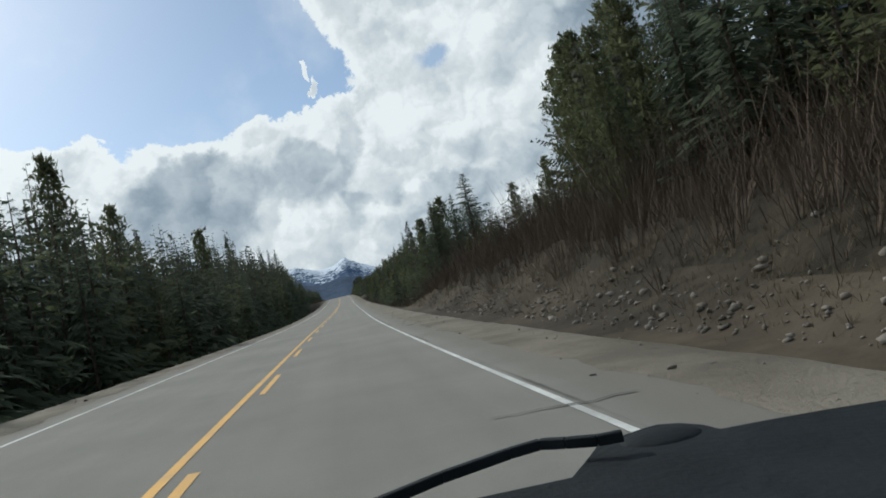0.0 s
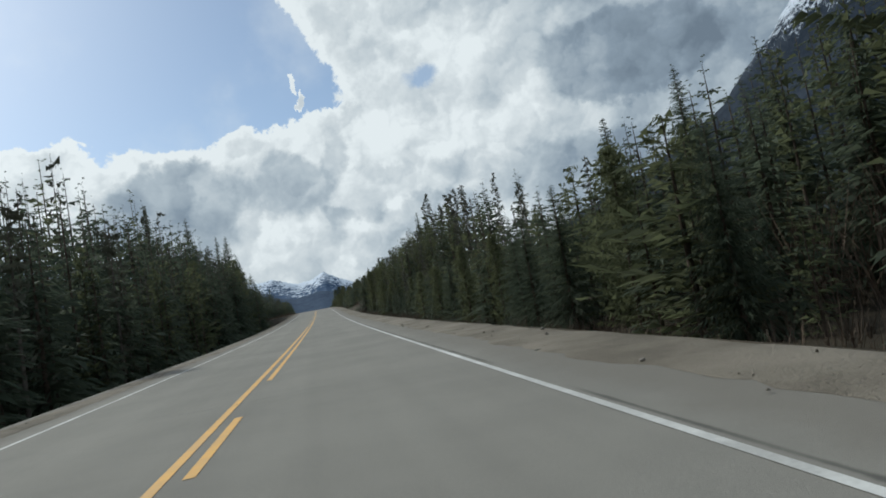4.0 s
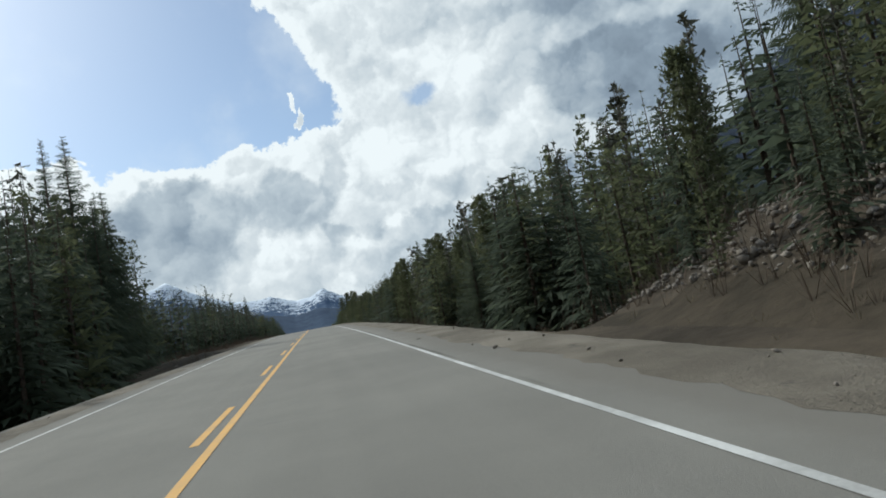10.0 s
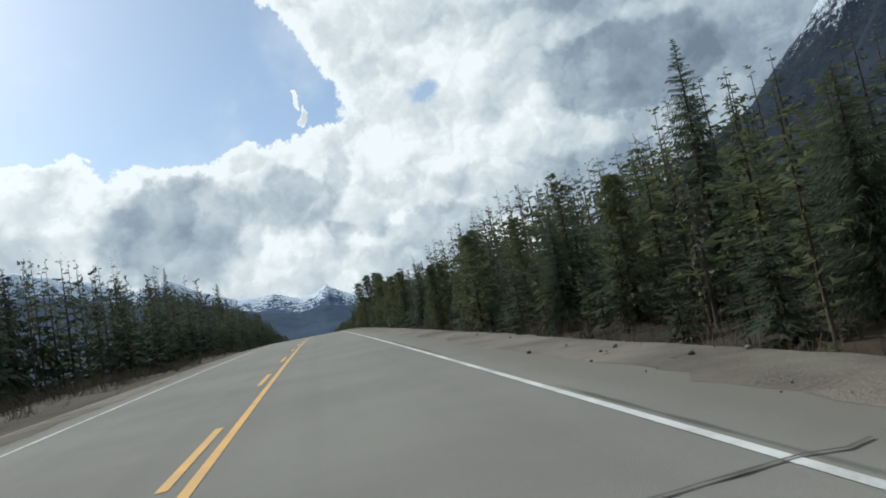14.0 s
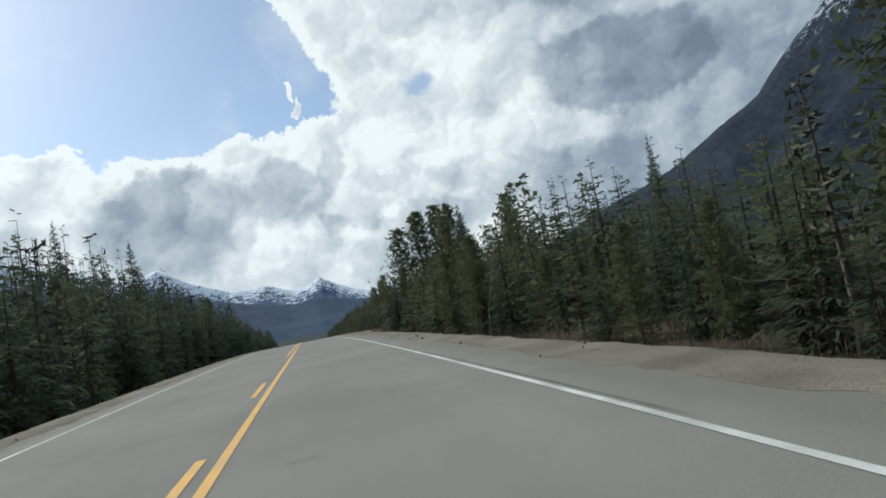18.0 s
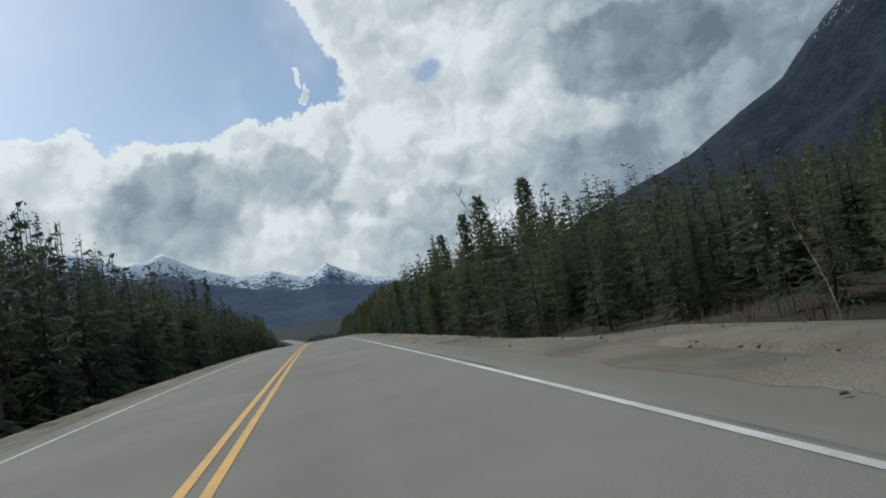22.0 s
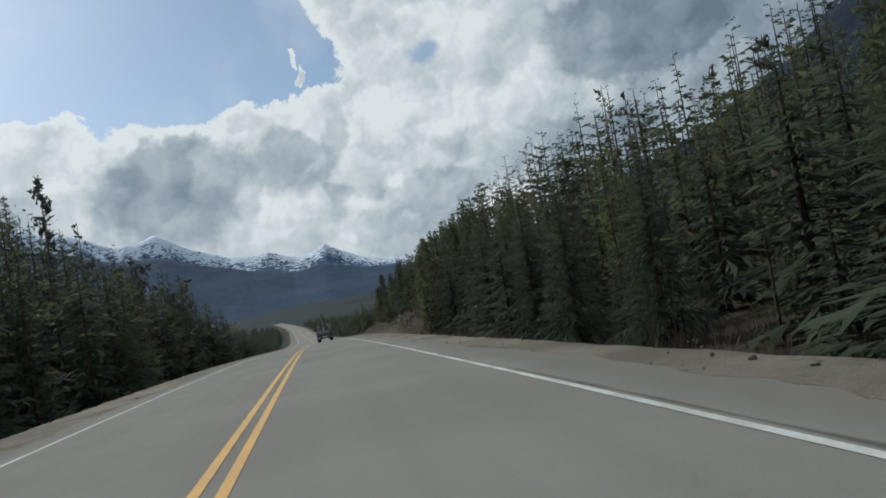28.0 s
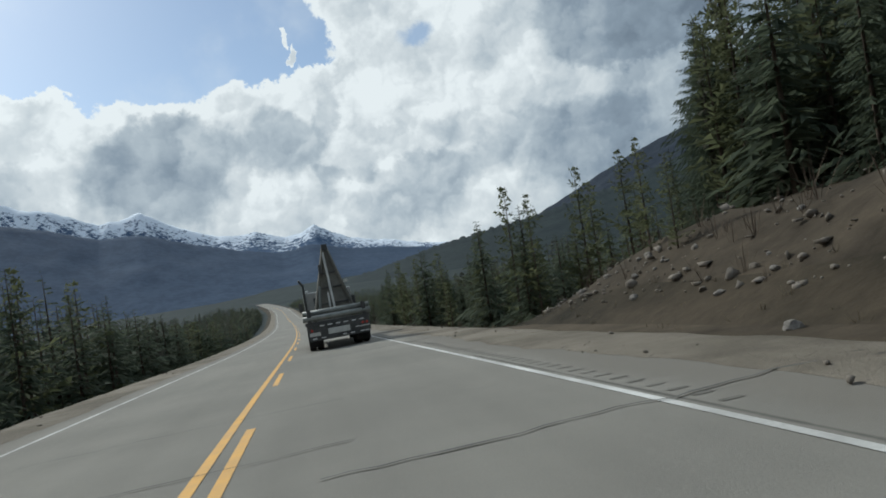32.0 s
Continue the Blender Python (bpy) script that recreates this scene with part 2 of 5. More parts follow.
def asphalt_build(n, c):
    f = n.noise(c, 0.25, 4.0, 0.6).outputs[0]
    mp = n.put("ShaderNodeMapping", Vector=c)
    mp.inputs["Scale"].default_value = (1.6, 0.02, 1.0)
    tracks = n.noise(mp.outputs[0], 1.0, 3.0, 0.5).outputs[0]
    grain = n.noise(c, 90.0, 3.0, 0.7).outputs[0]
    v = n.m("ADD", n.m("MULTIPLY", n.step(f, 0.3, 0.7), 0.35), n.m("MULTIPLY", tracks, 0.5))
    v = n.m("MULTIPLY_ADD", n.m("SUBTRACT", grain, 0.5), 0.9, v, clamp=True)
    tone = n.mix(v, (0.164, 0.154, 0.136, 1), (0.258, 0.243, 0.212, 1))
    # dust and worn tar outside the edge lines
    k = n.tree.nodes.new("ShaderNodeAttribute")
    k.attribute_name = "across"
    d = n.noise(c, 0.9, 5.0, 0.7).outputs[0]
    e = n.m("ADD", n.m("ABSOLUTE", k.outputs["Fac"]), n.m("MULTIPLY", n.m("SUBTRACT", d, 0.5), 0.9))
    tone = n.mix(n.m("MULTIPLY", n.step(e, 3.85, 4.45), 0.75), tone, (0.165, 0.150, 0.128, 1))
    w = n.m("ABSOLUTE", n.m("SUBTRACT", k.outputs["Fac"], 3.83))
    seam = n.m("MULTIPLY", n.step(n.m("ADD", w, n.m("MULTIPLY", d, 0.10)), 0.10, 0.05), n.step(n.noise(c, 0.15, 3.0, 0.5).outputs[0], 0.42, 0.55))
    return n.mix(n.m("MULTIPLY", seam, 0.8), tone, (0.07, 0.067, 0.06, 1))


def gravel_build(n, c):
    f = n.noise(c, 0.4, 4.0, 0.65).outputs[0]
    g = n.noise(c, 28.0, 5.0, 0.7).outputs[0]
    d = n.noise(c, 1.7, 5.0, 0.7).outputs[0]
    v = n.m("MULTIPLY_ADD", n.m("SUBTRACT", g, 0.5), 1.1, n.step(f, 0.3, 0.7), clamp=True)
    col = n.mix(v, (0.125, 0.108, 0.085, 1), (0.225, 0.197, 0.158, 1))
    return n.mix(n.step(d, 0.62, 0.72), col, (0.085, 0.076, 0.064, 1))


def earth_build(n, c):
    f = n.noise(c, 0.12, 5.0, 0.65).outputs[0]
    g = n.noise(c, 2.2, 6.0, 0.7).outputs[0]
    v = n.m("MULTIPLY_ADD", n.m("SUBTRACT", g, 0.5), 1.2, n.step(f, 0.35, 0.65), clamp=True)
    return n.mix(v, (0.032, 0.026, 0.019, 1), (0.084, 0.067, 0.048, 1))


def needles(mat, through_=0.45):
    """Dull needles that let some light through."""
    n = Nodes(mat.node_tree)
    b = mat.node_tree.nodes["Principled BSDF"]
    b.inputs["Specular IOR Level"].default_value = 0.10
    tr = n.put("ShaderNodeBsdfTranslucent")
    n.tree.links.new(b.inputs["Base Color"].links[0].from_socket, tr.inputs["Color"])
    mx = n.tree.nodes.new("ShaderNodeMixShader")
    mx.inputs[0].default_value = through_
    n.tree.links.new(b.outputs[0], mx.inputs[1])
    n.tree.links.new(tr.outputs[0], mx.inputs[2])
    n.tree.links.new(mx.outputs[0], mat.node_tree.nodes["Material Output"].inputs["Surface"])
    return mat


M_ASPHALT = material("asphalt", asphalt_build, 0.9, bump=0.35, bump_scale=70)
M_GRAVEL = material("gravel", gravel_build, 0.95, bump=0.9, bump_scale=18)
M_EARTH = material("earth", earth_build, 0.97, bump=1.0, bump_scale=3.0)
M_YELLOW = material("yellow_paint", two_tone((0.62, 0.33, 0.06), (0.50, 0.29, 0.09), 1.5, 30), 0.75)
M_WHITE = material("white_paint", two_tone((0.58, 0.57, 0.54), (0.34, 0.33, 0.31), 0.8, 25), 0.75)
M_CRACK = material("crack_tar", two_tone((0.075, 0.073, 0.068), (0.14, 0.136, 0.125), 2, 30), 0.9)
M_SPRUCE = material("spruce_needles", foliage((0.046, 0.063, 0.045), (0.112, 0.128, 0.084)), 0.75)
M_PINE = material("pine_needles", foliage((0.060, 0.072, 0.040), (0.142, 0.150, 0.078)), 0.75)
M_SPRUCE, M_PINE = needles(M_SPRUCE, 0.5), needles(M_PINE, 0.5)
M_BARK = material("conifer_bark", two_tone((0.055, 0.042, 0.032), (0.12, 0.095, 0.075), 4, 20), 0.95)
M_DEAD = material("dead_twigs", two_tone((0.075, 0.065, 0.055), (0.15, 0.13, 0.11), 2, 12), 0.95)
M_BIRCH = material("birch_bark", two_tone((0.40, 0.37, 0.33), (0.17, 0.15, 0.13), 3, 14), 0.85)
M_TWIG = material("bare_twigs", two_tone((0.12, 0.085, 0.06), (0.22, 0.165, 0.12), 1, 10), 0.95)
M_GRASS = material("dry_grass", foliage((0.10, 0.080, 0.050), (0.20, 0.165, 0.11)), 0.95)
M_ROCK = material("grey_rock", two_tone((0.12, 0.11, 0.098), (0.25, 0.23, 0.205), 1.5, 12), 0.92, bump=0.5, bump_scale=6)
M_SNAG = material("thin_needles", foliage((0.045, 0.048, 0.032), (0.10, 0.098, 0.062)), 0.85)
M_SHRUB = material("shrub_twigs", foliage((0.055, 0.042, 0.032), (0.150, 0.112, 0.082)), 0.95)


# ---- meshes ----
def mesh_of(name, verts, tris, mats, slots=None):
    me = bpy.data.meshes.new(name)
    verts, tris = np.asarray(verts, float), np.asarray(tris, int)
    me.vertices.add(len(verts)), me.loops.add(tris.size), me.polygons.add(len(tris))
    me.vertices.foreach_set("co", verts.ravel())
    me.loops.foreach_set("vertex_index", tris.ravel())
    k = tris.shape[1]
    me.polygons.foreach_set("loop_start", np.arange(0, tris.size, k))
    me.polygons.foreach_set("loop_total", np.full(len(tris), k))
    for m in mats:
        me.materials.append(m)
    if slots is not None:
        me.polygons.foreach_set("material_index", np.asarray(slots, int))
    me.update(calc_edges=True)
    return me


def thing(name, me, parent=None, label="", category="", group="", kind=""):
    ob = new(name, me)
    if parent:
        ob.parent = parent
    return tagged(ob, label, category, group, kind)


def from_bm(name, bm, mat, smooth=False):
    me = bpy.data.meshes.new(name)
    bm.to_mesh(me)
    bm.free()
    for m in (mat if isinstance(mat, (list, tuple)) else (mat,)):
        me.materials.append(m)
    if smooth:
        me.polygons.foreach_set("use_smooth", [True] * len(me.polygons))
    return me


def part(name, bm, mat, parent, label="", smooth=False):
    return thing(name, from_bm(name, bm, mat, smooth), parent, label)


# ---- the road's line ----
ROAD_Y = np.array([-120, 0, 37, 74, 111, 148, 185, 222, 259, 296, 333, 370, 407, 444, 481, 518, 555, 592, 640, 720, 830, 950, 1250, 1700.0])
ROAD_X = np.array([3.2, 0, -0.08, 0.44, 0.93, 1.39, 1.78, 2.07, 2.25, 2.32, 2.52, 2.48, 2.08, 1.8, 1.7, 1.44, 1.02, 0.83, 0.6, -1.5, -6.5, -13, -45, -120])
ROAD_Z = np.array([1.2, 0, -0.12, -0.03, 0.27, 0.84, 1.73, 2.77, 3.63, 4.27, 4.61, 4.6, 4.2, 3.36, 2.17, 0.65, -1.22, -3.6, -6.9, -11.6, -16.2, -18.6, -22, -25])
ROAD_B = np.array([-4.6, -4.1, -1.9, -0.3, -0.25, -0.3, -0.1, 0, 0, 0.2, 0.2, 0.3, 0.6, 0.45, 0.25, 0.2, 0.5, 0.6, 0.5, 0, 0, 0, 0, 0])


def glide(y, ys, vs):
    """A smooth curve through the given stations."""
    y = np.asarray(y, float)
    d = np.gradient(vs, ys)
    i = np.clip(np.searchsorted(ys, y) - 1, 0, len(ys) - 2)
    h = ys[i + 1] - ys[i]
    s = np.clip((y - ys[i]) / h, 0, 1)
    return ((2 * s**3 - 3 * s**2 + 1) * vs[i] + (s**3 - 2 * s**2 + s) * h * d[i] + (3 * s**2 - 2 * s**3) * vs[i + 1] + (s**3 - s**2) * h * d[i + 1])


def road_x(y):
    return glide(y, ROAD_Y, ROAD_X)


def road_z(y, u=0.0):
    return glide(y, ROAD_Y, ROAD_Z) + np.clip(u, -6.5, 6.5) * np.tan(np.radians(glide(y, ROAD_Y, ROAD_B)))


def waves(x, y, seed=0):
    """Cheap smooth unevenness, about -1 to 1."""
    r = np.random.RandomState(seed)
    s = 0
    for k in range(6):
        f, a, p = 2.0 ** (k * 0.8), r.uniform(0, 6.28), r.uniform(0, 6.28)
        s = s + np.sin((x * math.cos(a) + y * math.sin(a)) * f + p) / f**0.8
    return s * 0.45


def bump_at(y, a, b, soft=12.0):
    """1 between the stations a and b, fading out over soft metres."""
    f = lambda v: 1 / (1 + np.exp(np.clip(v, -50, 50)))
    return f(-(y - a) / soft * 4) * f((y - b) / soft * 4)


def ramp01(v, a, b):
    s = np.clip((v - a) / (b - a), 0, 1)
    return s * s * (3 - 2 * s)


def bank(y):
    """How far the cutting on the right stands up at this station, 0 to 1."""
    return bump_at(y, -60, 56, 10) + bump_at(y, 181, 199, 5) + 1.1 * bump_at(y, 563, 611, 6)


def bare(y):
    """How far out the earth on the right is bare of forest floor."""
    return 6.95 + 1.5 * bump_at(y, -60, 58, 8) + 4.6 * bump_at(y, 182, 198, 4) + 5.2 * (bump_at(y, 563, 574, 3) + 0.9 * bump_at(y, 585, 592, 3) + bump_at(y, 598, 611, 4))


OUT_Y = np.array([-100, 120, 250, 320, 400, 470, 545, 600, 700, 1000.0])
OUT_U = np.array([6.2, 6.15, 6.0, 5.7, 5.9, 5.4, 5.5, 6.2, 6.2, 6.2])     # outer edge of the gravel on the right
LEFT_Y = np.array([-100, 0, 100, 240, 350, 460, 600, 1000.0])
LEFT_U = np.array([5.8, 5.8, 5.05, 5.15, 5.35, 5.9, 6.0, 6.0])             # and on the left


def ground_z(u, y):
    u, y = np.asarray(u, float), np.asarray(y, float)
    r, l = np.clip(u - np.interp(y, OUT_Y, OUT_U), 0, None), np.clip(-np.interp(y, LEFT_Y, LEFT_U) - u, 0, None)
    k = bank(y)
    right = -(0.75 - 0.6 * np.clip(k, 0, 1) - 0.5 * bump_at(y, 400, 421, 7)) * ramp01(r, 0, 1.8) + (1 - np.clip(k, 0, 1)) * 0.07 * np.clip(r - 3, 0, 20)
    right = right + k * (0.55 * np.clip(r - 0.6, 0, 3.4) + 0.14 * np.clip(r - 4.0, 0, 12))
    right = right + 0.05 * np.clip(r - 25, 0, 60)
    flat = bump_at(y, 398, 421, 8) * (1 - ramp01(u, 7.5, 11)) * (u > 0)
    right = right * (1 - flat)
    drop = 1.0 - 0.88 * bump_at(y, 240, 345, 15)
    left = -drop * (0.55 * np.clip(l, 0, 9)) - 0.06 * np.clip(l - 9, 0, 150)
    rough = (waves(u * 0.5, y * 0.5, 3) * 0.35 + waves(u * 2.1, y * 2.1, 5) * 0.12) * ramp01(r + l, 0.4, 5) * (1 - 0.9 * flat)
    return road_z(y, u) + right + left + rough


def at(u, y, dz=0.0):
    return Vector((float(road_x(y)) + u, y, float(ground_z(u, y)) + dz))


def strip(u0, u1, ya, yb, dy=4.0, dz=0.0, cols=1):
    """A ribbon of the road surface between two offsets."""
    n = max(2, int(math.ceil((yb - ya) / dy)) + 1)
    ys = np.linspace(ya, yb, n)
    us = np.linspace(0, 1, cols + 1)
    V = np.zeros((n, cols + 1, 3))
    for j, s in enumerate(us):
        u = u0 * (1 - s) + u1 * s
        V[:, j, 0], V[:, j, 1], V[:, j, 2] = road_x(ys) + u, ys, road_z(ys, u) + dz
    i = np.arange(n - 1)[:, None] * (cols + 1) + np.arange(cols)[None]
    q = np.stack([i, i + 1, i + cols + 2, i + cols + 1], -1).reshape(-1, 4)
    return V.reshape(-1, 3), q


# ---- ground ----
def grid_sheet(us, ys, dz=0.0):
    U, Y = np.meshgrid(us, ys)
    Z = ground_z(U, Y) + dz
    X = road_x(Y) + U
    n, m = U.shape
    i = np.arange(n - 1)[:, None] * m + np.arange(m - 1)[None]
    q = np.stack([i, i + 1, i + m + 1, i + m], -1).reshape(-1, 4)
    return np.stack([X, Y, Z], -1).reshape(-1, 3), q


us = np.concatenate([[-4500, -2500, -1200, -600, -300, -160], np.linspace(-100, -16, 22), np.linspace(-14, -6.3, 14), [-5.9, -5.5, -5.1, -4.7, -4, 0, 4, 5.9], np.linspace(6.3, 24, 30), np.linspace(26, 100, 20), [160, 300, 600, 1200, 2500, 4500]])
ys = np.concatenate([[-3000, -1000, -400], np.linspace(-120, 700, 412), np.linspace(708, 1200, 62), [1400, 1700, 2300, 3200, 4800]])
V, Q = grid_sheet(us, ys)
core_u = V[:, 0] - road_x(V[:, 1])
core = (core_u < 6.0) & (core_u > -np.interp(V[:, 1], LEFT_Y, LEFT_U) - 0.02)
V[core, 2] -= 0.35
QC = V[Q].mean(1)
far_off = (np.abs(QC[:, 0] - road_x(QC[:, 1])) > 44) | (QC[:, 1] > 1150) | (QC[:, 1] < -120)
QU = QC[:, 0] - road_x(QC[:, 1])
foot = (QU > 6.7) & (QU < 8.1 + waves(QC[:, 1] * 0.7, QU, 6) * 0.5) & (QC[:, 1] > 175)
wooded = foot | (QU > bare(QC[:, 1]) + waves(QC[:, 1] * 0.6, QU * 0.6, 2) * 0.5) | ((QU < -7.2) & ~((QC[:, 1] > 262) & (QC[:, 1] < 350) & (QU > -34))) | (QC[:, 1] > 690)
slots = np.where(far_off | ((QC[:, 1] > 690) & (np.abs(QU) > 8)), 1, np.where(wooded, 2, 0))
M_VALLEY = material("valley_forest", two_tone((0.012, 0.020, 0.022), (0.026, 0.035, 0.034), 0.02, 0.25), 0.95, bump=1.0, bump_scale=0.3)
M_FLOOR = material("forest_floor", two_tone((0.022, 0.019, 0.013), (0.062, 0.049, 0.034), 0.3, 4.0), 0.97, bump=1.0, bump_scale=4)
clearing = (QU > 5.8) & (QU < 6.4 + 1.8 * bump_at(QC[:, 1], 400, 421, 5) + waves(QC[:, 1], QU, 4) * 0.4) & (QC[:, 1] > 394) & (QC[:, 1] < 428)
slots = np.where(clearing, 3, slots)
ground = thing("ground", mesh_of("ground", V, Q, [M_EARTH, M_VALLEY, M_FLOOR, M_GRAVEL], slots), label="brown earth and dead undergrowth sloping beside the highway", kind="structure")
ground.data.polygons.foreach_set("use_smooth", [True] * len(Q))

V, Q = strip(-5.5, 5.4, -120, 1250, 3.0, cols=22)
road_me = mesh_of("road", V, Q, [M_ASPHALT])
road_me.attributes.new("across", "FLOAT", "POINT").data.foreach_set("value", (V[:, 0] - road_x(V[:, 1])).astype(np.float32))
road = thing("road", road_me, label="worn light grey asphalt two-lane highway", kind="structure")


def shoulder(name, side, label):
    """Gravel beside the asphalt, with a ragged inner edge."""
    ys_ = np.concatenate([np.arange(-120, -10, 2.0), np.arange(-10, 640, 0.4), np.arange(640, 1000, 2.0)])
    r = np.random.RandomState(side + 5)
    rag = waves(ys_ * 0.5, ys_ * 0.3, 11 + side) * 0.16 + waves(ys_ * 4.0, ys_ * 2.0, 15 + side) * 0.10 + r.normal(0, 0.04, len(ys_))
    a0 = side * ((4.75 if side > 0 else 4.45) + rag)
    a1 = np.interp(ys_, OUT_Y, OUT_U) + 0.25 + waves(ys_ * 1.1, ys_, 17) * 0.10 if side > 0 else -np.interp(ys_, LEFT_Y, LEFT_U) - 0.3 - waves(ys_ * 1.1, ys_, 18) * 0.10
    V = []
    for f, dz in ((0, 0.003), (0.04, 0.014), (0.3, 0.016), (0.6, 0.016), (0.85, 0.01), (1, -0.10)):
        u = a0 + (a1 - a0) * f
        V.append(np.stack([road_x(ys_) + u, ys_, road_z(ys_, u) + dz + waves(ys_ * 3.1 + f * 9, ys_ * 1.7, 19) * 0.012 * (0.1 < f < 0.9)], 1))
    n = len(ys_)
    i = (np.arange(5)[:, None] * n + np.arange(n - 1)[None]).ravel()
    q = np.stack([i, i + n, i + n + 1, i + 1], 1)
    thing(name, mesh_of(name, np.concatenate(V), q if side > 0 else q[:, ::-1], [M_GRAVEL]), label=label, kind="structure")


shoulder("shoulder_right", 1, "brown gravel shoulder beside the asphalt")
shoulder("shoulder_left", -1, "narrow gravel shoulder beside the asphalt")

def paint(name, u, w, ya, yb, mat, label=""):
    V, Q = strip(u - w / 2, u + w / 2, ya, yb, 3.0, 0.006)
    return thing(name, mesh_of(name, V, Q, [mat]), road, label)


paint("edge_line", 3.7, 0.09, -120, 1100, M_WHITE, "white painted edge line")
paint("edge_line", -3.7, 0.09, -120, 1100, M_WHITE, "white painted edge line")
# yellow centre: a full line with dashes beside it where one side may pass
for u, a, b in ((-0.125, -120, 134), (0.125, 88, 559), (-0.125, 364, 1100)):
    paint("centre_line", u, 0.11, a, b, M_YELLOW, "yellow painted centre line")
dashes = [(0.125, 11.5 + 8.55 * k) for k in range(-6, 9)] + [(-0.125, 138.8 + 9.0 * k) for k in range(0, 24)] + [(0.125, 562.6 + 8.47 * k) for k in range(0, 34)]
for u, y0 in dashes:
    paint("centre_dash", u, 0.11, y0, y0 + 3.25, M_YELLOW)

# grooves milled beside the edge line
M_GROOVE = material("groove", two_tone((0.11, 0.103, 0.090), (0.17, 0.16, 0.14), 3, 40), 0.95)
for k in range(44):
    y0 = 596 + 0.36 * k
    V, Q = strip(3.92, 4.12, y0, y0 + 0.07, 3.0, 0.005)
    thing("rumble_groove", mesh_of("rumble_groove", V, Q, [M_GROOVE]), road)

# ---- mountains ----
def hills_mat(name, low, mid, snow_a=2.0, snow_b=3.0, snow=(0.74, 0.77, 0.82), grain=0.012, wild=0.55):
    """Forest and rock, haze-blue for the far ranges, with snow towards the crest and down the gullies."""
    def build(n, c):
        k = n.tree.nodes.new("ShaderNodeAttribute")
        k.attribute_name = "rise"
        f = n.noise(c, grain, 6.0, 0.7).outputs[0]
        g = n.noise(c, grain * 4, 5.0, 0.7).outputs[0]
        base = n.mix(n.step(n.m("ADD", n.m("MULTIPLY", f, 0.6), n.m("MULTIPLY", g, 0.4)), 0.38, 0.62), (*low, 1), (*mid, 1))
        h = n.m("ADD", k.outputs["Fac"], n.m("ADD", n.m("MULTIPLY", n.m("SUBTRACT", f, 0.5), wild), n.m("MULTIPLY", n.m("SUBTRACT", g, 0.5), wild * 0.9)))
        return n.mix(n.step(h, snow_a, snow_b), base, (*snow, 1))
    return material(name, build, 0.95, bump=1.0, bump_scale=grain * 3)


def mountain(name, ridge, dist, depth, base, mat, label, seed, crag=1.0, cols=220, rows=30, spur=0.16, teeth=0.0, snow_height=None):
    """A range whose crest runs through the given bearings and heights (degrees) as seen from the road."""
    ex, ey, ez = 2.0, 380.0, 5.0
    ra, re = np.array([p[0] for p in ridge]), np.array([p[1] for p in ridge])
    V, K = [], []
    az_ = np.linspace(ra[0], ra[-1], cols)
    el_ = np.interp(az_, ra, re)
    for r_ in range(rows):
        s = r_ / (rows - 1)
        k = s / 0.75 if s < 0.75 else 1 - 0.8 * (s - 0.75) / 0.25
        for a, e in zip(az_, el_):
            dd = dist + (s - 0.75) * depth
            px, py = dd * math.sin(radians(a)), dd * math.cos(radians(a))
            n1 = noise.ridged_multi_fractal(Vector((px / 620, py / 620, seed)), 0.9, 2.1, 5, 1.0, 2.0) - 1.0
            top = ez + dist * math.tan(radians(e)) - base
            fade = math.sin(math.pi * min(1, k * 0.93))
            z = base + top * k ** 1.2 + n1 * top * spur * fade * crag
            if k > 0.9:
                z += noise.fractal(Vector((a * 1.3, seed, 0)), 0.8, 2.0, 5) * dist * 0.0016 * crag
                if teeth:
                    z += abs(noise.noise(Vector((a * 14, seed, 3)))) * teeth
            V.append((ex + px, ey + py, z))
            K.append(k + 0.10 * n1 if snow_height is None else z / snow_height + 0.06 * n1)
    i = np.arange(rows - 1)[:, None] * cols + np.arange(cols - 1)[None]
    q = np.stack([i, i + 1, i + cols + 1, i + cols], -1).reshape(-1, 4)
    me = mesh_of(name, V, q, [mat])
    me.attributes.new("rise", "FLOAT", "POINT").data.foreach_set("value", np.array(K, np.float32))
    return thing(name, me, label=label, kind="structure")


# rock and snow tinted blue in place of the air's haze
M_HAZESNOW = hills_mat("hazed_snow_range", (0.050, 0.082, 0.145), (0.085, 0.125, 0.19), 0.74, 0.92, (0.62, 0.67, 0.74), wild=0.85)
# dark forest, its blue is distance haze put into the base colour
M_FARHAZE = hills_mat("hazed_forest_range", (0.024, 0.043, 0.078), (0.040, 0.063, 0.105))
# rock darkened for cloud shadow and blued for haze, both in the colour
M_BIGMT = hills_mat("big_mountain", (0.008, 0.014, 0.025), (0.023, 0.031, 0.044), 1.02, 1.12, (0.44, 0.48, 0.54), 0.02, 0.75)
M_HILL = hills_mat("near_forest_hill", (0.010, 0.017, 0.020), (0.022, 0.031, 0.032), grain=0.03)
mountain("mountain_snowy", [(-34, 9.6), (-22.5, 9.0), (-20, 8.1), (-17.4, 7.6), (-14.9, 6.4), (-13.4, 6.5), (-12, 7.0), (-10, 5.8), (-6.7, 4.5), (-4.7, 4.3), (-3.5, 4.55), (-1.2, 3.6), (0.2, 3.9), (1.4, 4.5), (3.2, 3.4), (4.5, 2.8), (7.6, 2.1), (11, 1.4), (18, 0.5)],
         4300, 1200, -40, M_HAZESNOW, "distant snow-covered mountain range above dark forest, tinted blue for haze", 2.1, 1.0, 300, 30)
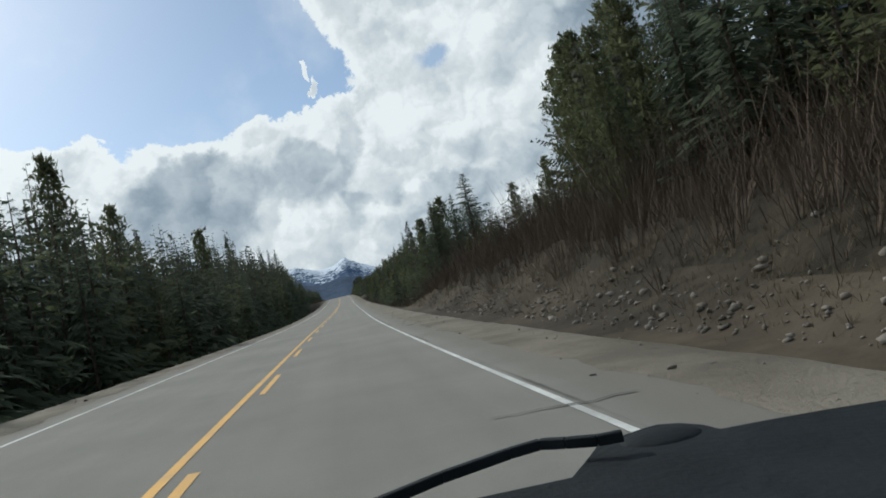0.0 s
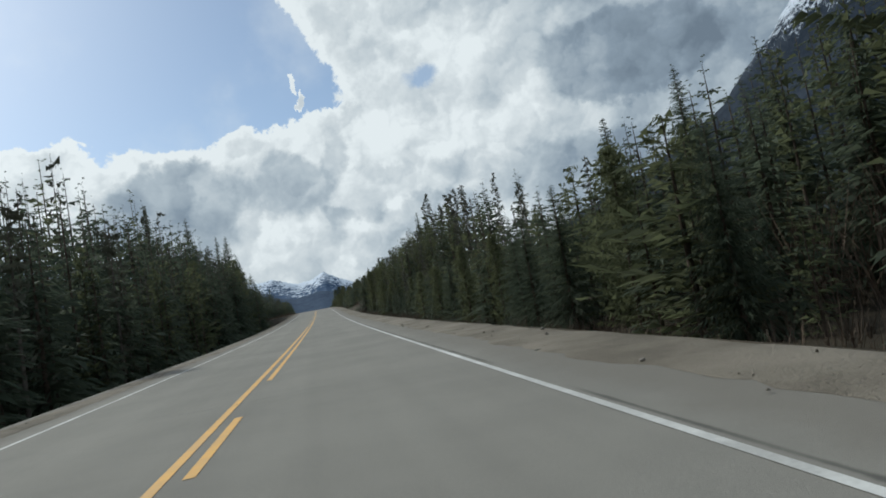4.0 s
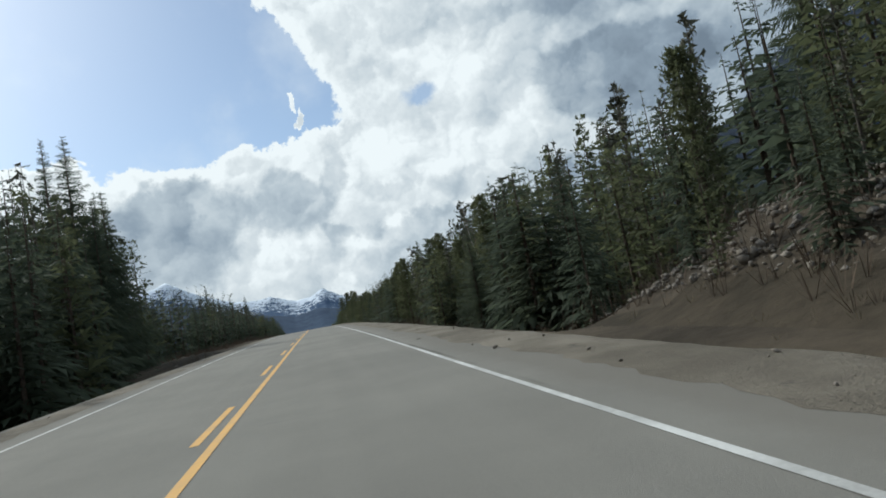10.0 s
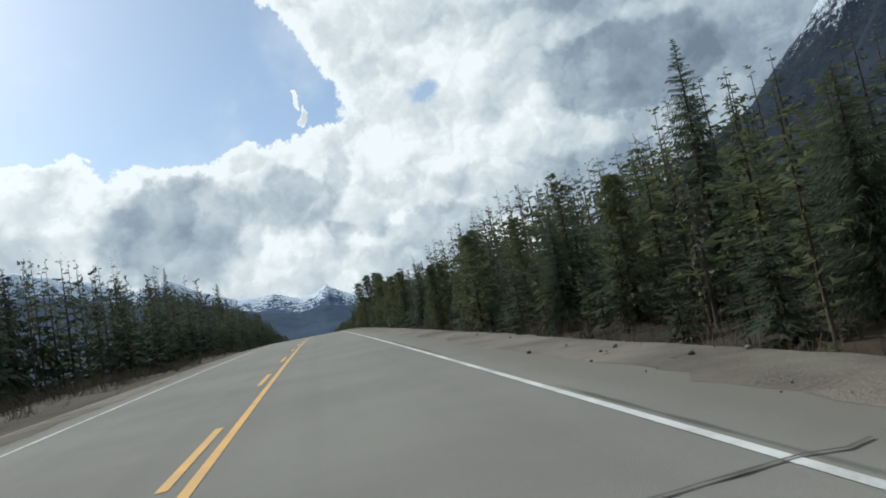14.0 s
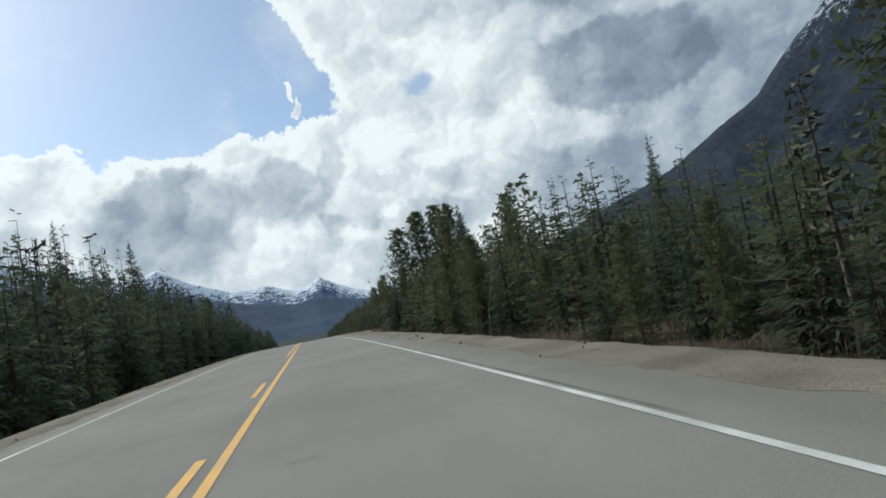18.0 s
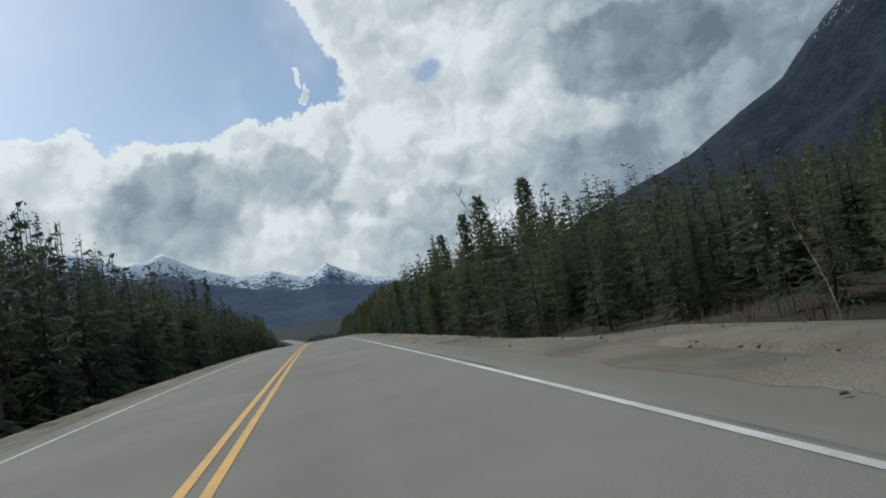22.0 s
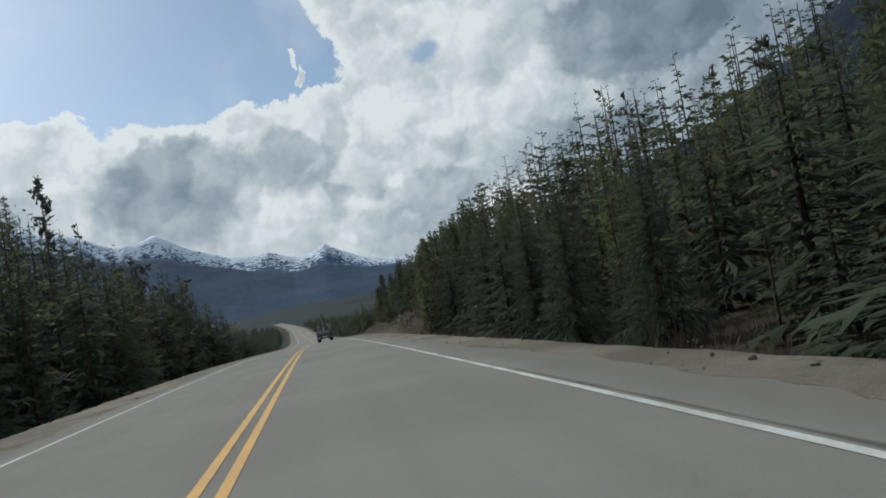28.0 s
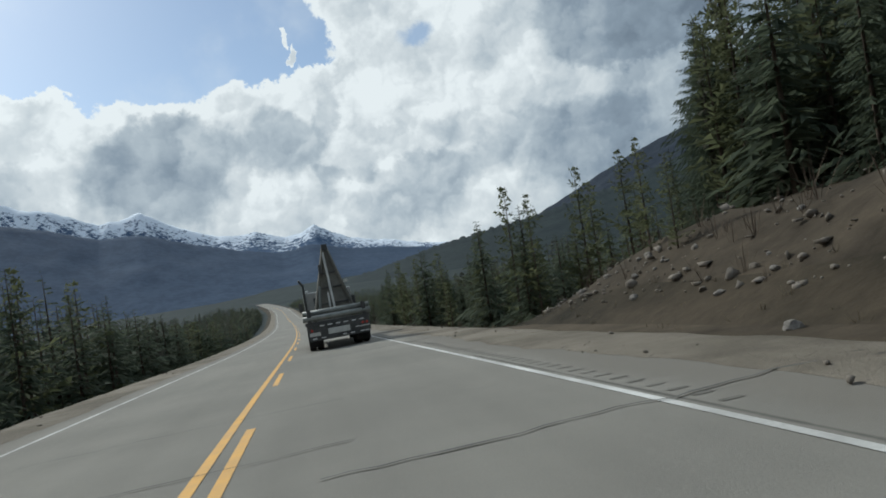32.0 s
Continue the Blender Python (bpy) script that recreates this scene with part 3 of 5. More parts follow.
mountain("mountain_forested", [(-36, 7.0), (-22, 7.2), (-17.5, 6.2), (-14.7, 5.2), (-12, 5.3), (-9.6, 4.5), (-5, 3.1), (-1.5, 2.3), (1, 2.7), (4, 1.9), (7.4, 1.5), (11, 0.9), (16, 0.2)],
         3300, 1600, -70, M_FARHAZE, "forested mountain slopes across the valley, haze painted in as blue", 5.3, 0.5, 240, 26, 0.10, 5.0)
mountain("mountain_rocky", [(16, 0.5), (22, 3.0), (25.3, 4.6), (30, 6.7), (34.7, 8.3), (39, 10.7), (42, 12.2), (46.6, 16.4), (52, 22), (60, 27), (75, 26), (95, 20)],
         2900, 1900, -20, M_BIGMT, "steep rocky mountain with snow patches, cloud shade and haze painted in", 8.7, 0.8, 240, 34, snow_height=830)
mountain("hill_forested", [(0, -1.6), (5, -0.6), (10.4, 0.7), (17.9, 1.8), (24.7, 3.3), (30.4, 5.0), (40, 6.3), (60, 7)],
         1300, 700, -30, M_HILL, "near forested hill beside the valley road", 4.2, 0.4, 420, 18, 0.08, 9.0)


# ---- trees ----
class Soup:
    """Collects triangles."""

    def __init__(self):
        self.v, self.t, self.s, self.n = [], [], [], 0

    def add(self, v, t, slot=0):
        self.v.append(np.asarray(v, float)), self.t.append(np.asarray(t, int) + self.n)
        self.s.append(np.full(len(t), slot))
        self.n += len(v)

    def arrays(self):
        return np.concatenate(self.v), np.concatenate(self.t), np.concatenate(self.s)


def stick(soup, a, b, r0, r1, slot, sides=5):
    a, b = np.array(a, float), np.array(b, float)
    d = b - a
    d = d / max(1e-6, np.linalg.norm(d))
    p = np.cross(d, (0.3, 0.9, 0.2))
    p = p / np.linalg.norm(p)
    q = np.cross(d, p)
    ang = np.arange(sides) * 2 * np.pi / sides
    ring = np.outer(np.cos(ang), p) + np.outer(np.sin(ang), q)
    v = np.concatenate([a + ring * r0, b + ring * r1])
    i = np.arange(sides)
    j = (i + 1) % sides
    t = np.concatenate([np.stack([i, j, j + sides], 1), np.stack([i, j + sides, i + sides], 1)])
    soup.add(v, t, slot)


def frond(soup, r, z, length, ang, droop, width, segs, slot, rise=0.0, sag=-0.20):
    """A bough: a drooping spine with ragged blades to both sides."""
    out, side = np.array([math.cos(ang), math.sin(ang), 0]), np.array([-math.sin(ang), math.cos(ang), 0])
    v, t = [], []
    wide_ = 0.5 if segs > 4 else (0.72 if segs > 2 else 1.0)
    for k in range(segs):
        s0, s1 = k / segs, (k + 1) / segs
        b0 = out * length * s0 + np.array([0, 0, z + rise * s0 * length - droop * length * s0 * s0])
        tip = length * min(1.08, s1 + (0.10 if segs > 4 else 0.15))
        for sg in (-1, 1):
            hang = sag * length * r.uniform(0.35, 1.45) * (1 - 0.45 * s0) - 0.05
            w = width * (1 - 0.72 * s0) * r.uniform(0.7, 1.25)
            b1 = out * length * (s0 + wide_ / segs) + np.array([0, 0, z + rise * s1 * length - droop * length * s1 * s1])
            e = out * tip + side * sg * w + np.array([0, 0, z + rise * s1 * length - droop * length * s1 * s1 + hang])
            n = len(v)
            v += [b0, b1, e]
            t.append((n, n + 1, n + 2))
    soup.add(v, t, slot)


LOD = {"hi": (0.72, 9, 9), "mid": (1.55, 6, 3), "lo": (2.3, 4, 2), "sap": (2.2, 5, 3)}     # step between whorls, boughs in one, blades along a bough


def spruce_mesh(seed, lod):
    """A spruce 10 m high: trunk and boughs that hang a little."""
    r = np.random.RandomState(seed)
    gap, nb, segs = LOD[lod]
    h, R, zb = 10.0, r.uniform(1.75, 2.35), r.uniform(0.1, 0.5)
    trunk, crown = Soup(), Soup()
    stick(trunk, (0, 0, 0), (0, 0, h * 0.985), 0.13, 0.010, 0, 6 if lod == "hi" else 3)
    z = zb
    while z < h - 0.12:
        f = (z - zb) / (h - zb)
        rad = R * ((1 - f) ** 0.86) * r.uniform(0.70, 1.12) + 0.07
        n = nb if f < 0.75 else max(3, nb - 2)
        a0 = r.uniform(0, 6.28)
        for i in range(n):
            L = rad * r.uniform(0.65, 1.15)
            frond(crown, r, z + r.uniform(-0.5, 0.5) * 0.36 * gap, L, a0 + i * 6.283 / n + r.uniform(-0.45, 0.45), r.uniform(0.10, 0.50) * (1 - 0.6 * f), L * (0.17 if lod == "hi" else 0.15 + 0.11 * gap), segs, 0, r.uniform(-0.05, 0.3) + 0.15 * f, r.uniform(-0.34, -0.10))
        z += 0.36 * gap * (1 - 0.45 * f)
    return trunk, crown


def pine_mesh(seed, lod, bare=0.06):
    """A pine 10 m high: boughs that turn up, in loose whorls with gaps between."""
    r = np.random.RandomState(seed)
    gap, nb, segs = LOD[lod]
    h, zb = 10.0, 10.0 * (bare + r.uniform(-0.05, 0.06))
    trunk, crown = Soup(), Soup()
    R = r.uniform(1.35, 1.85)
    stick(trunk, (0, 0, 0), (r.uniform(-0.1, 0.1), r.uniform(-0.1, 0.1), h * 0.97), 0.12, 0.014, 0, 6 if lod == "hi" else 3)
    for i in range(10 if lod == "hi" else 3):
        zz, an, L = r.uniform(0.8, max(1.2, zb + 1)), r.uniform(0, 6.28), r.uniform(0.3, 1.0)
        stick(trunk, (0, 0, zz), (L * math.cos(an), L * math.sin(an), zz - 0.12), 0.014, 0.004, 0, 3)
    z = zb
    while z < h - 0.1:
        f = (z - zb) / (h - zb)
        rad = R * (min(1.0, 0.55 + 1.6 * f) * (1 - f) ** 0.62 + 0.10) * r.uniform(0.55, 1.2)
        n = max(3, nb - 1)
        a0 = r.uniform(0, 6.28)
        for i in range(n):
            if r.uniform() < 0.12:
                continue
            L = rad * r.uniform(0.5, 1.2)
            an = a0 + i * 6.283 / n + r.uniform(-0.5, 0.5)
            frond(crown, r, z + r.uniform(-0.5, 0.5) * 0.40 * gap, L, an, r.uniform(-0.30, 0.05), (L * 0.14 + 0.03 if lod == "hi" else L * (0.12 + 0.11 * gap) + 0.04), segs, 0, r.uniform(0.0, 0.35), r.choice((-0.20, 0.18)))
            if lod != "lo":
                m = 8 if lod == "hi" else 2
                c = np.array([L * 0.8 * math.cos(an), L * 0.8 * math.sin(an), z + 0.3 * L])
                p = c + r.normal(0, 1, (m, 3)) * np.array([0.2, 0.2, 0.14]) * L
                w_ = 0.045 if lod == "hi" else 0.09
                d1, d2 = r.normal(0, w_, (m, 3)), r.normal(0, 0.10, (m, 3)) + np.array([0, 0, 0.16])
                v = np.stack([p - d1, p + d1, p + d2], 1).reshape(-1, 3)
                crown.add(v, np.arange(m * 3).reshape(m, 3), 0)
        z += 0.40 * gap * (1 - 0.35 * f)
    return trunk, crown


def snag_mesh(seed, lod):
    """A thin, half-dead pine 10 m high: bare drooping twigs with a few tufts near the top."""
    r = np.random.RandomState(seed)
    h = 10.0
    trunk, crown = Soup(), Soup()
    lean = r.uniform(-0.25, 0.25, 2)
    stick(trunk, (0, 0, 0), (lean[0], lean[1], h), 0.10, 0.014, 0, 5 if lod == "hi" else 3)
    n = {"hi": 64, "mid": 44, "lo": 22, "sap": 22}[lod]
    for i in range(n):
        f = 0.28 + 0.72 * ((i + r.uniform(0, 1)) / n)
        an, L = r.uniform(0, 6.28), r.uniform(0.35, 0.85) * (1.2 - 0.8 * f)
        a = np.array([lean[0] * f, lean[1] * f, h * f])
        b = a + np.array([L * math.cos(an), L * math.sin(an), r.uniform(-0.4, 0.15)])
        stick(trunk, a, b, 0.020, 0.006, 0, 3)
        m = 5 if lod == "hi" else 4
        p = a + (b - a) * r.uniform(0.4, 1.05, (m, 1)) + r.normal(0, 0.07, (m, 3))
        d1, d2 = r.normal(0, 0.10, (m, 3)), r.normal(0, 0.07, (m, 3)) - np.array([0, 0, 0.16])
        v = np.stack([p - d1, p + d1, p + d2], 1).reshape(-1, 3)
        crown.add(v, np.arange(m * 3).reshape(m, 3), 0)
    return trunk, crown


def birch_mesh(seed):
    """A bare birch or aspen 10 m high, pale stem and thin limbs."""
    r = np.random.RandomState(seed)
    stem, limbs = Soup(), Soup()
    p, d = np.zeros(3), np.array([r.uniform(-0.12, 0.12), r.uniform(-0.12, 0.12), 1.0])
    for k in range(9):
        q = p + d * 1.1
        stick(stem, p, q, 0.085 * (1 - k / 9.5), 0.085 * (1 - (k + 1) / 9.5), 0, 5)
        if k >= 2:
            for _ in range(4):
                an, L = r.uniform(0, 6.28), r.uniform(0.6, 1.7) * (1.2 - k / 12)
                e = q + np.array([L * 0.55 * math.cos(an), L * 0.55 * math.sin(an), L * 0.8])
                stick(limbs, q, e, 0.022, 0.008, 0, 3)
                for _ in range(3):
                    e2 = e + r.normal(0, 0.28, 3) + np.array([0, 0, 0.3])
                    stick(limbs, q + (e - q) * r.uniform(0.4, 1.0), e2, 0.009, 0.003, 0, 3)
        p, d = q, d + np.array([r.uniform(-0.13, 0.13), r.uniform(-0.13, 0.13), 0])
    return stem, limbs


def family(make, hi, mid, lo):
    return {"hi": [make(100 + i, "hi") for i in range(hi)], "mid": [make(140 + i, "mid") for i in range(mid)], "lo": [make(180 + i, "lo") for i in range(lo)], "sap": [make(210 + i, "sap") for i in range(3)]}


KINDS = {
    "spruce_tree": (family(spruce_mesh, 5, 6, 5), M_SPRUCE, M_BARK, "dark green spruce tree with drooping boughs"),
    "pine_tree": (family(pine_mesh, 5, 6, 5), M_PINE, M_BARK, "tall green lodgepole pine with a ragged crown"),
    "thin_pine_tree": (family(snag_mesh, 4, 4, 3), M_SNAG, M_DEAD, "thin half-dead grey pine with sparse twigs"),
    "birch_tree": ({"hi": [birch_mesh(400 + i) for i in range(4)]}, M_TWIG, M_BIRCH, "bare birch with a pale stem"),
    "bare_tree": ({"hi": [birch_mesh(430 + i) for i in range(2)]}, M_TWIG, M_TWIG, "tall bare grey-brown deciduous tree without leaves"),
}
SHARED = {}
for kind, (lods, leaf, bark, label) in KINDS.items():
    SHARED[kind] = [(mesh_of("trunk", *tr.arrays()[:2], [bark]), mesh_of("crown", *cr.arrays()[:2], [leaf])) for tr, cr in lods["hi"]]
count_trees = {}


def plant(kind, u, y, top, girth=1.0, k=None):
    """A tree of its own, with trunk and crown as parts; top: metres over the road beside it."""
    n = count_trees[kind] = count_trees.get(kind, 0) + 1
    r = random.Random(n * 7 + len(kind))
    k = n % len(SHARED[kind]) if k is None else k
    base = new(kind)
    p = at(u, y, -0.15)
    s = max(1.5, float(road_z(y)) + top - p.z) / 10.0
    g = girth * (1.0 if s < 1.3 else 1.3 / s * (0.6 + 0.4 * s / 1.3))
    base.matrix_world = Matrix.Translation(p) @ Matrix.Rotation(r.uniform(0, 6.28), 4, "Z") @ Matrix.Diagonal((s * g, s * g, s, 1))
    tagged(base, KINDS[kind][3], "tree", "trees along the highway")
    thing("trunk", SHARED[kind][k][0], base)
    thing("crown", SHARED[kind][k][1], base, kind="stuff" if kind in ("birch_tree", "bare_tree") else "")


def forest(name, spots, label):
    """Many far or inner trees in one mesh: rows of (kind, u, y, top, girth, lod)."""
    vs, ts, sl, n = [], [], [], 0
    mats = [M_SPRUCE, M_PINE, M_BARK, M_DEAD, M_SNAG]
    slot = {"spruce_tree": (2, 0), "pine_tree": (2, 1), "thin_pine_tree": (3, 4)}
    r = np.random.RandomState(len(spots))
    ready = {}
    for kind, u, y, top, g, lod in spots:
        fam = KINDS[kind][0][lod]
        j = r.randint(len(fam))
        if (kind, lod, j) not in ready:
            ready[kind, lod, j] = [s.arrays()[:2] for s in fam[j]]
        a = r.uniform(0, 6.283)
        c, s = math.cos(a), math.sin(a)
        p = at(u, y, -0.2)
        k = max(1.5, float(road_z(y)) + top - p.z) / 10.0
        g = g * (1.0 if k < 1.3 else 1.3 / k * (0.6 + 0.4 * k / 1.3))
        for (v, t), sm in zip(ready[kind, lod, j], slot[kind]):
            w = np.stack([(v[:, 0] * c - v[:, 1] * s) * k * g + p.x, (v[:, 0] * s + v[:, 1] * c) * k * g + p.y, v[:, 2] * k + p.z], 1)
            vs.append(w), ts.append(t + n), sl.append(np.full(len(t), sm))
            n += len(v)
    return thing(name, mesh_of(name, np.concatenate(vs), np.concatenate(ts), mats, np.concatenate(sl)), label=label, category="forest", kind="stuff")


# treetops over the road, 20 m to its right and 22 m to its left, station by station
YR = np.array([-40, 20, 36, 41, 46, 57, 66, 72, 92, 104, 112, 118, 128, 140, 147, 153, 160, 190, 197, 206, 222, 236, 248, 258, 266, 272, 283, 292, 302, 312, 324, 341, 346, 356])
TR = np.array([15, 15, 14.5, 9, 6.6, 6.8, 6.5, 8, 9.5, 8.5, 6.6, 6.0, 6.4, 5.6, 7.0, 11.5, 12.5, 13, 11.5, 11.5, 10.5, 11.4, 10.5, 9.5, 8, 7, 9.2, 9.4, 7.5, 9.2, 10.8, 10.6, 5.2, 5.2])
YR2 = np.array([361, 374, 380, 386, 394, 399, 413, 428, 438, 448, 456, 463, 474, 486, 494, 504, 516, 540, 556, 570, 582, 597, 608, 613, 617, 640, 660, 720, 1000])
TR2 = np.array([11.0, 9.5, 7.5, 9, 9.5, 5.2, 5.2, 5.2, 6.5, 8.5, 7, 9.5, 10.5, 7, 8, 9.5, 10, 10.2, 11, 13.5, 14, 13, 13, 9.5, 5.0, 4.6, 4.6, 5, 6.0])
YL = np.array([-40, 54, 62, 67, 77, 85, 94, 105, 118, 127, 148, 155, 164, 172, 184, 202, 212, 226, 240, 250, 262, 272, 277, 300, 318, 345, 370, 385])
TL = np.array([17, 18, 18.5, 15, 16.5, 14.5, 16, 15, 18, 15, 16.5, 20, 20, 17, 20.5, 21, 18.5, 18.5, 18.5, 20.5, 20, 18.5, 10.5, 10.3, 11.5, 12, 13.5, 14.5])
YL2 = np.array([409, 421, 431, 442, 477, 485, 498, 514, 534, 556, 586, 599, 610, 628, 648, 680, 720, 1000])
TL2 = np.array([14, 15, 17.5, 16.5, 16, 13, 12.3, 14, 14, 15.5, 16.5, 18, 15.5, 12, 8, 6, 5, 5.0])
YR, TR, YL, TL = np.concatenate([YR, YR2]), np.concatenate([TR, TR2]), np.concatenate([YL, YL2]), np.concatenate([TL, TL2])

# trees that stand out against the sky: offset from the road's middle, station, treetop over the road, girth
S, P, D = "spruce_tree", "pine_tree", "thin_pine_tree"
MARKS_A = [(S, 17.3, 67.2, 12.6, 1.6), (S, 16.3, 71.3, 11.1, 1.2), (S, 13.5, 70.1, 10.5, 1.5), (P, 12.5, 73.7, 8.9, 1.2), (P, 20.8, 61.1, 9.5, 0.9),
           (P, 17, 32, 13.2, 1.1), (S, 20, 36, 14.5, 1.0), (P, 16, 83, 11.2, 1.3), (P, 17.5, 86.5, 12.6, 1.3), (S, 18, 98, 9.2, 1.0), (S, 19, 107, 9.6, 1.0),
           (P, 18.8, 39.5, 13.6, 1.1), (P, 19.2, 37, 14.4, 1.2), (P, 17.6, 34.5, 13.6, 1.3), (S, 19.5, 31, 15.4, 1.2), (P, 18, 28, 14.8, 1.3), (S, 19, 24.5, 15.0, 1.2), (P, 21, 35, 15.6, 1.2), (S, 22, 30, 17.0, 1.2), (S, 21, 53, 8.4, 1.0), (P, 20, 48, 9.3, 1.1)]
MARKS_B = [(D, 32.8, 173.7, 18.4, 1.0), (D, 36, 171.6, 16.2, 1.1), (D, 30, 191.5, 19.6, 1.0), (D, 26.4, 200.7, 20.4, 1.0), (D, 26, 204.4, 19.2, 1.1), (S, 24.7, 207.7, 18.0, 1.0),
           (D, 26.6, 218.2, 16.0, 1.0), (D, 28, 230.2, 16.0, 1.0), (D, 29, 196, 19.0, 1.0), (D, 27, 186, 17.5, 1.0), (D, 24, 180, 15.5, 1.0), (D, 20, 257, 12.2, 1.1), (S, 20, 254, 9.7, 0.9),
           (S, 19, 283.5, 11.0, 1.1), (D, 22, 263, 11.8, 1.2), (D, 25, 166, 15.6, 1.0), (D, 22, 162, 14.5, 1.0)]
MARKS_C = [(S, 55, 417, 21.3, 1.0), (P, 11.3, 395.4, 9.6, 1.5), (P, 13.2, 394.2, 10.8, 1.5), (P, 14.8, 392.6, 11.0, 1.4), (P, 15.5, 390.5, 10.4, 1.3), (S, 15.5, 386.5, 9.8, 1.1), (P, 14.5, 388.5, 9.0, 1.2), (S, 15.5, 386, 9.0, 1.1),
           (P, 17.4, 379, 8.8, 1.2), (P, 22, 463, 11.9, 1.1), (P, 18, 472, 10.7, 1.2), (P, 18, 465, 11.0, 1.2), (S, 18, 490, 11.5, 1.2), (P, 18, 484.6, 10.3, 1.2), (S, 18, 497, 9.2, 1.0), (S, 17.5, 613.6, 10.6, 1.3), (S, 14.2, 609.4, 8.7, 1.3), (S, 16, 611.2, 9.2, 1.3), (S, 20, 616.5, 11.4, 1.2), (S, 15.5, 606.5, 8.9, 1.3), (P, 18.5, 610, 10.8, 1.2),
           (D, 21, 616.5, 13.6, 1.0), (P, 16.5, 600, 11.0, 1.2)]
MARKS_D = [(S, -23.7, 256.2, 25.3, 1.3), (S, -21, 254.5, 24.6, 1.5), (S, -19.5, 259.5, 19.8, 1.4), (S, -17.8, 250, 16.6, 1.1), (S, -24, 272.5, 22.9, 1.2), (S, -23.8, 236, 20.2, 1.0), (D, -32, 217.5, 28.0, 1.0), (S, -20, 193.7, 21.4, 1.2), (P, -21.5, 119.4, 19.6, 1.2),
           (D, -32.6, 122, 22.2, 1.1), (S, -33.5, 224, 31.0, 1.1), (S, -38, 450, 28.5, 1.0), (S, -32, 496.7, 23.0, 1.0), (S, -30, 525.6, 19.0, 1.0), (D, -28, 599, 25.5, 1.2), (S, -25, 622, 18.8, 1.2),
           (S, -26, 585, 20.0, 1.2), (P, -22, 62, 20.0, 1.3), (P, -22, 77, 17.8, 1.2), (S, -22, 431, 19.3, 1.1), (D, -24, 556, 19.0, 1.0)]
for kind, u, y, top, g in MARKS_A + MARKS_B + MARKS_C + MARKS_D:
    plant(kind, u, y, top, g)
for u, y, top in ((12, 168.3, 5.2), (13, 162.3, 5.6), (11, 218.4, 5.4), (11.5, 222.3, 4.6), (10.4, 207, 4.6), (16, 34.6, 6.6), (15.5, 40, 6.2), (8.9, 360.4, 3.5), (9.4, 361.2, 3.8), (8.2, 322.8, 2.4), (8, 321.5, 2.6), (9.2, 415.5, 2.0),
                  (14, 26, 7.0), (10, 150, 4.0), (9.4, 476, 3.2)):
    plant("birch_tree", u, y, top, 0.8)
for u, y, top in ((27, 490, 16.5), (28.5, 492, 15.0), (-26, 100, 17.0)):
    plant("bare_tree", u, y, top, 1.3)

rng = np.random.RandomState(5)
near, inner = [], {1: [], -1: []}
for side in (1, -1):
    y = -35.0
    while y < 1050:
        late = y > 700
        h = (np.interp(y, YR, TR) / 20 if side == 1 else np.interp(y, YL, TL) / 22)
        if side == 1:
            first = 9.6 + 5.0 * bump_at(y, -60, 72, 8) + 1.6 * bump_at(y, 398, 428, 5) + 3.6 * (bump_at(y, 564, 574, 3) + bump_at(y, 598, 610, 4)) + 2.8 * bump_at(y, 183, 198, 4)
            offs = (0, 2.3, 4.6, 7.0, 9.8, 13, 17, 22, 29) + ((40, 52, 66, 82) if y > 560 else ())
        else:
            first = 13 + 7 * bump_at(y, 238, 275, 5) + 22 * bump_at(y, 274, 352, 5)
            offs = (0, 2.8, 6.0, 10.0, 15, 23)
        for row, du in enumerate(offs):
            if row > 6 and not late and rng.uniform() < 0.45:
                continue
            if side == 1 and 41 < y < 82 and rng.uniform() < 0.62:        # mostly leafless brush here
                continue
            u = first + du + rng.uniform(-1.2, 1.2)
            yy = y + rng.uniform(-1.6, 1.6)
            q = rng.uniform()
            dead = 0.42 if (side == 1 and 145 < y < 265) else 0.12
            kind = D if q < dead else (P if q < dead + (1 - dead) * (0.5 if side == 1 else 0.22) else S)
            hh = min(h, np.interp(y - (u - 20) * 1.3, YR, TR) / 20) if side == 1 and row >= 4 and y < 560 else h
            top = hh * min(u, 30 + 0.3 * max(0, u - 30)) * rng.uniform(0.76, 1.03)
            if side == 1 and 344 < y < 384:
                top = min(top, 6.6)
            if side == 1 and 384 <= y < 400 and u > 17:
                top = min(top, 9.0)
            if side == 1 and y > 606 + 1.67 * (u - 11):
                top = min(top, 4.6)
            if side == 1 and 28 < y < 48 and u < 16.8:
                top = min(top, 5.6)
            g = rng.uniform(1.0, 1.4) * (1.2 if top < 6 else 1.0)
            if row == 0 and side == 1 and 4 < y < 640 and len(inner[1]) % 3:
                near.append((kind if kind != D else P, u, yy, top, g))
            else:
                lod = "lo" if late or row > (1 if side == 1 else 0) else "mid"
                g *= 1.0 if u * h > 5 else 1.3
                inner[side].append((kind, side * u, yy, top, g, lod))
        y += 2.7 if not late else 4.5
for rec in near:
    plant(*rec)
for y in np.arange(-20, 640, 2.2):            # young growth along the edge
    if bank(y) > 0.4:
        continue
    u = rng.uniform(8.7, 10.4) + 2.0 * bump_at(y, 397, 424, 4)
    inner[1].append((S if rng.uniform() < 0.5 else P, u, y + rng.uniform(-1, 1), rng.uniform(1.2, 3.2), rng.uniform(1.2, 1.7), "sap"))
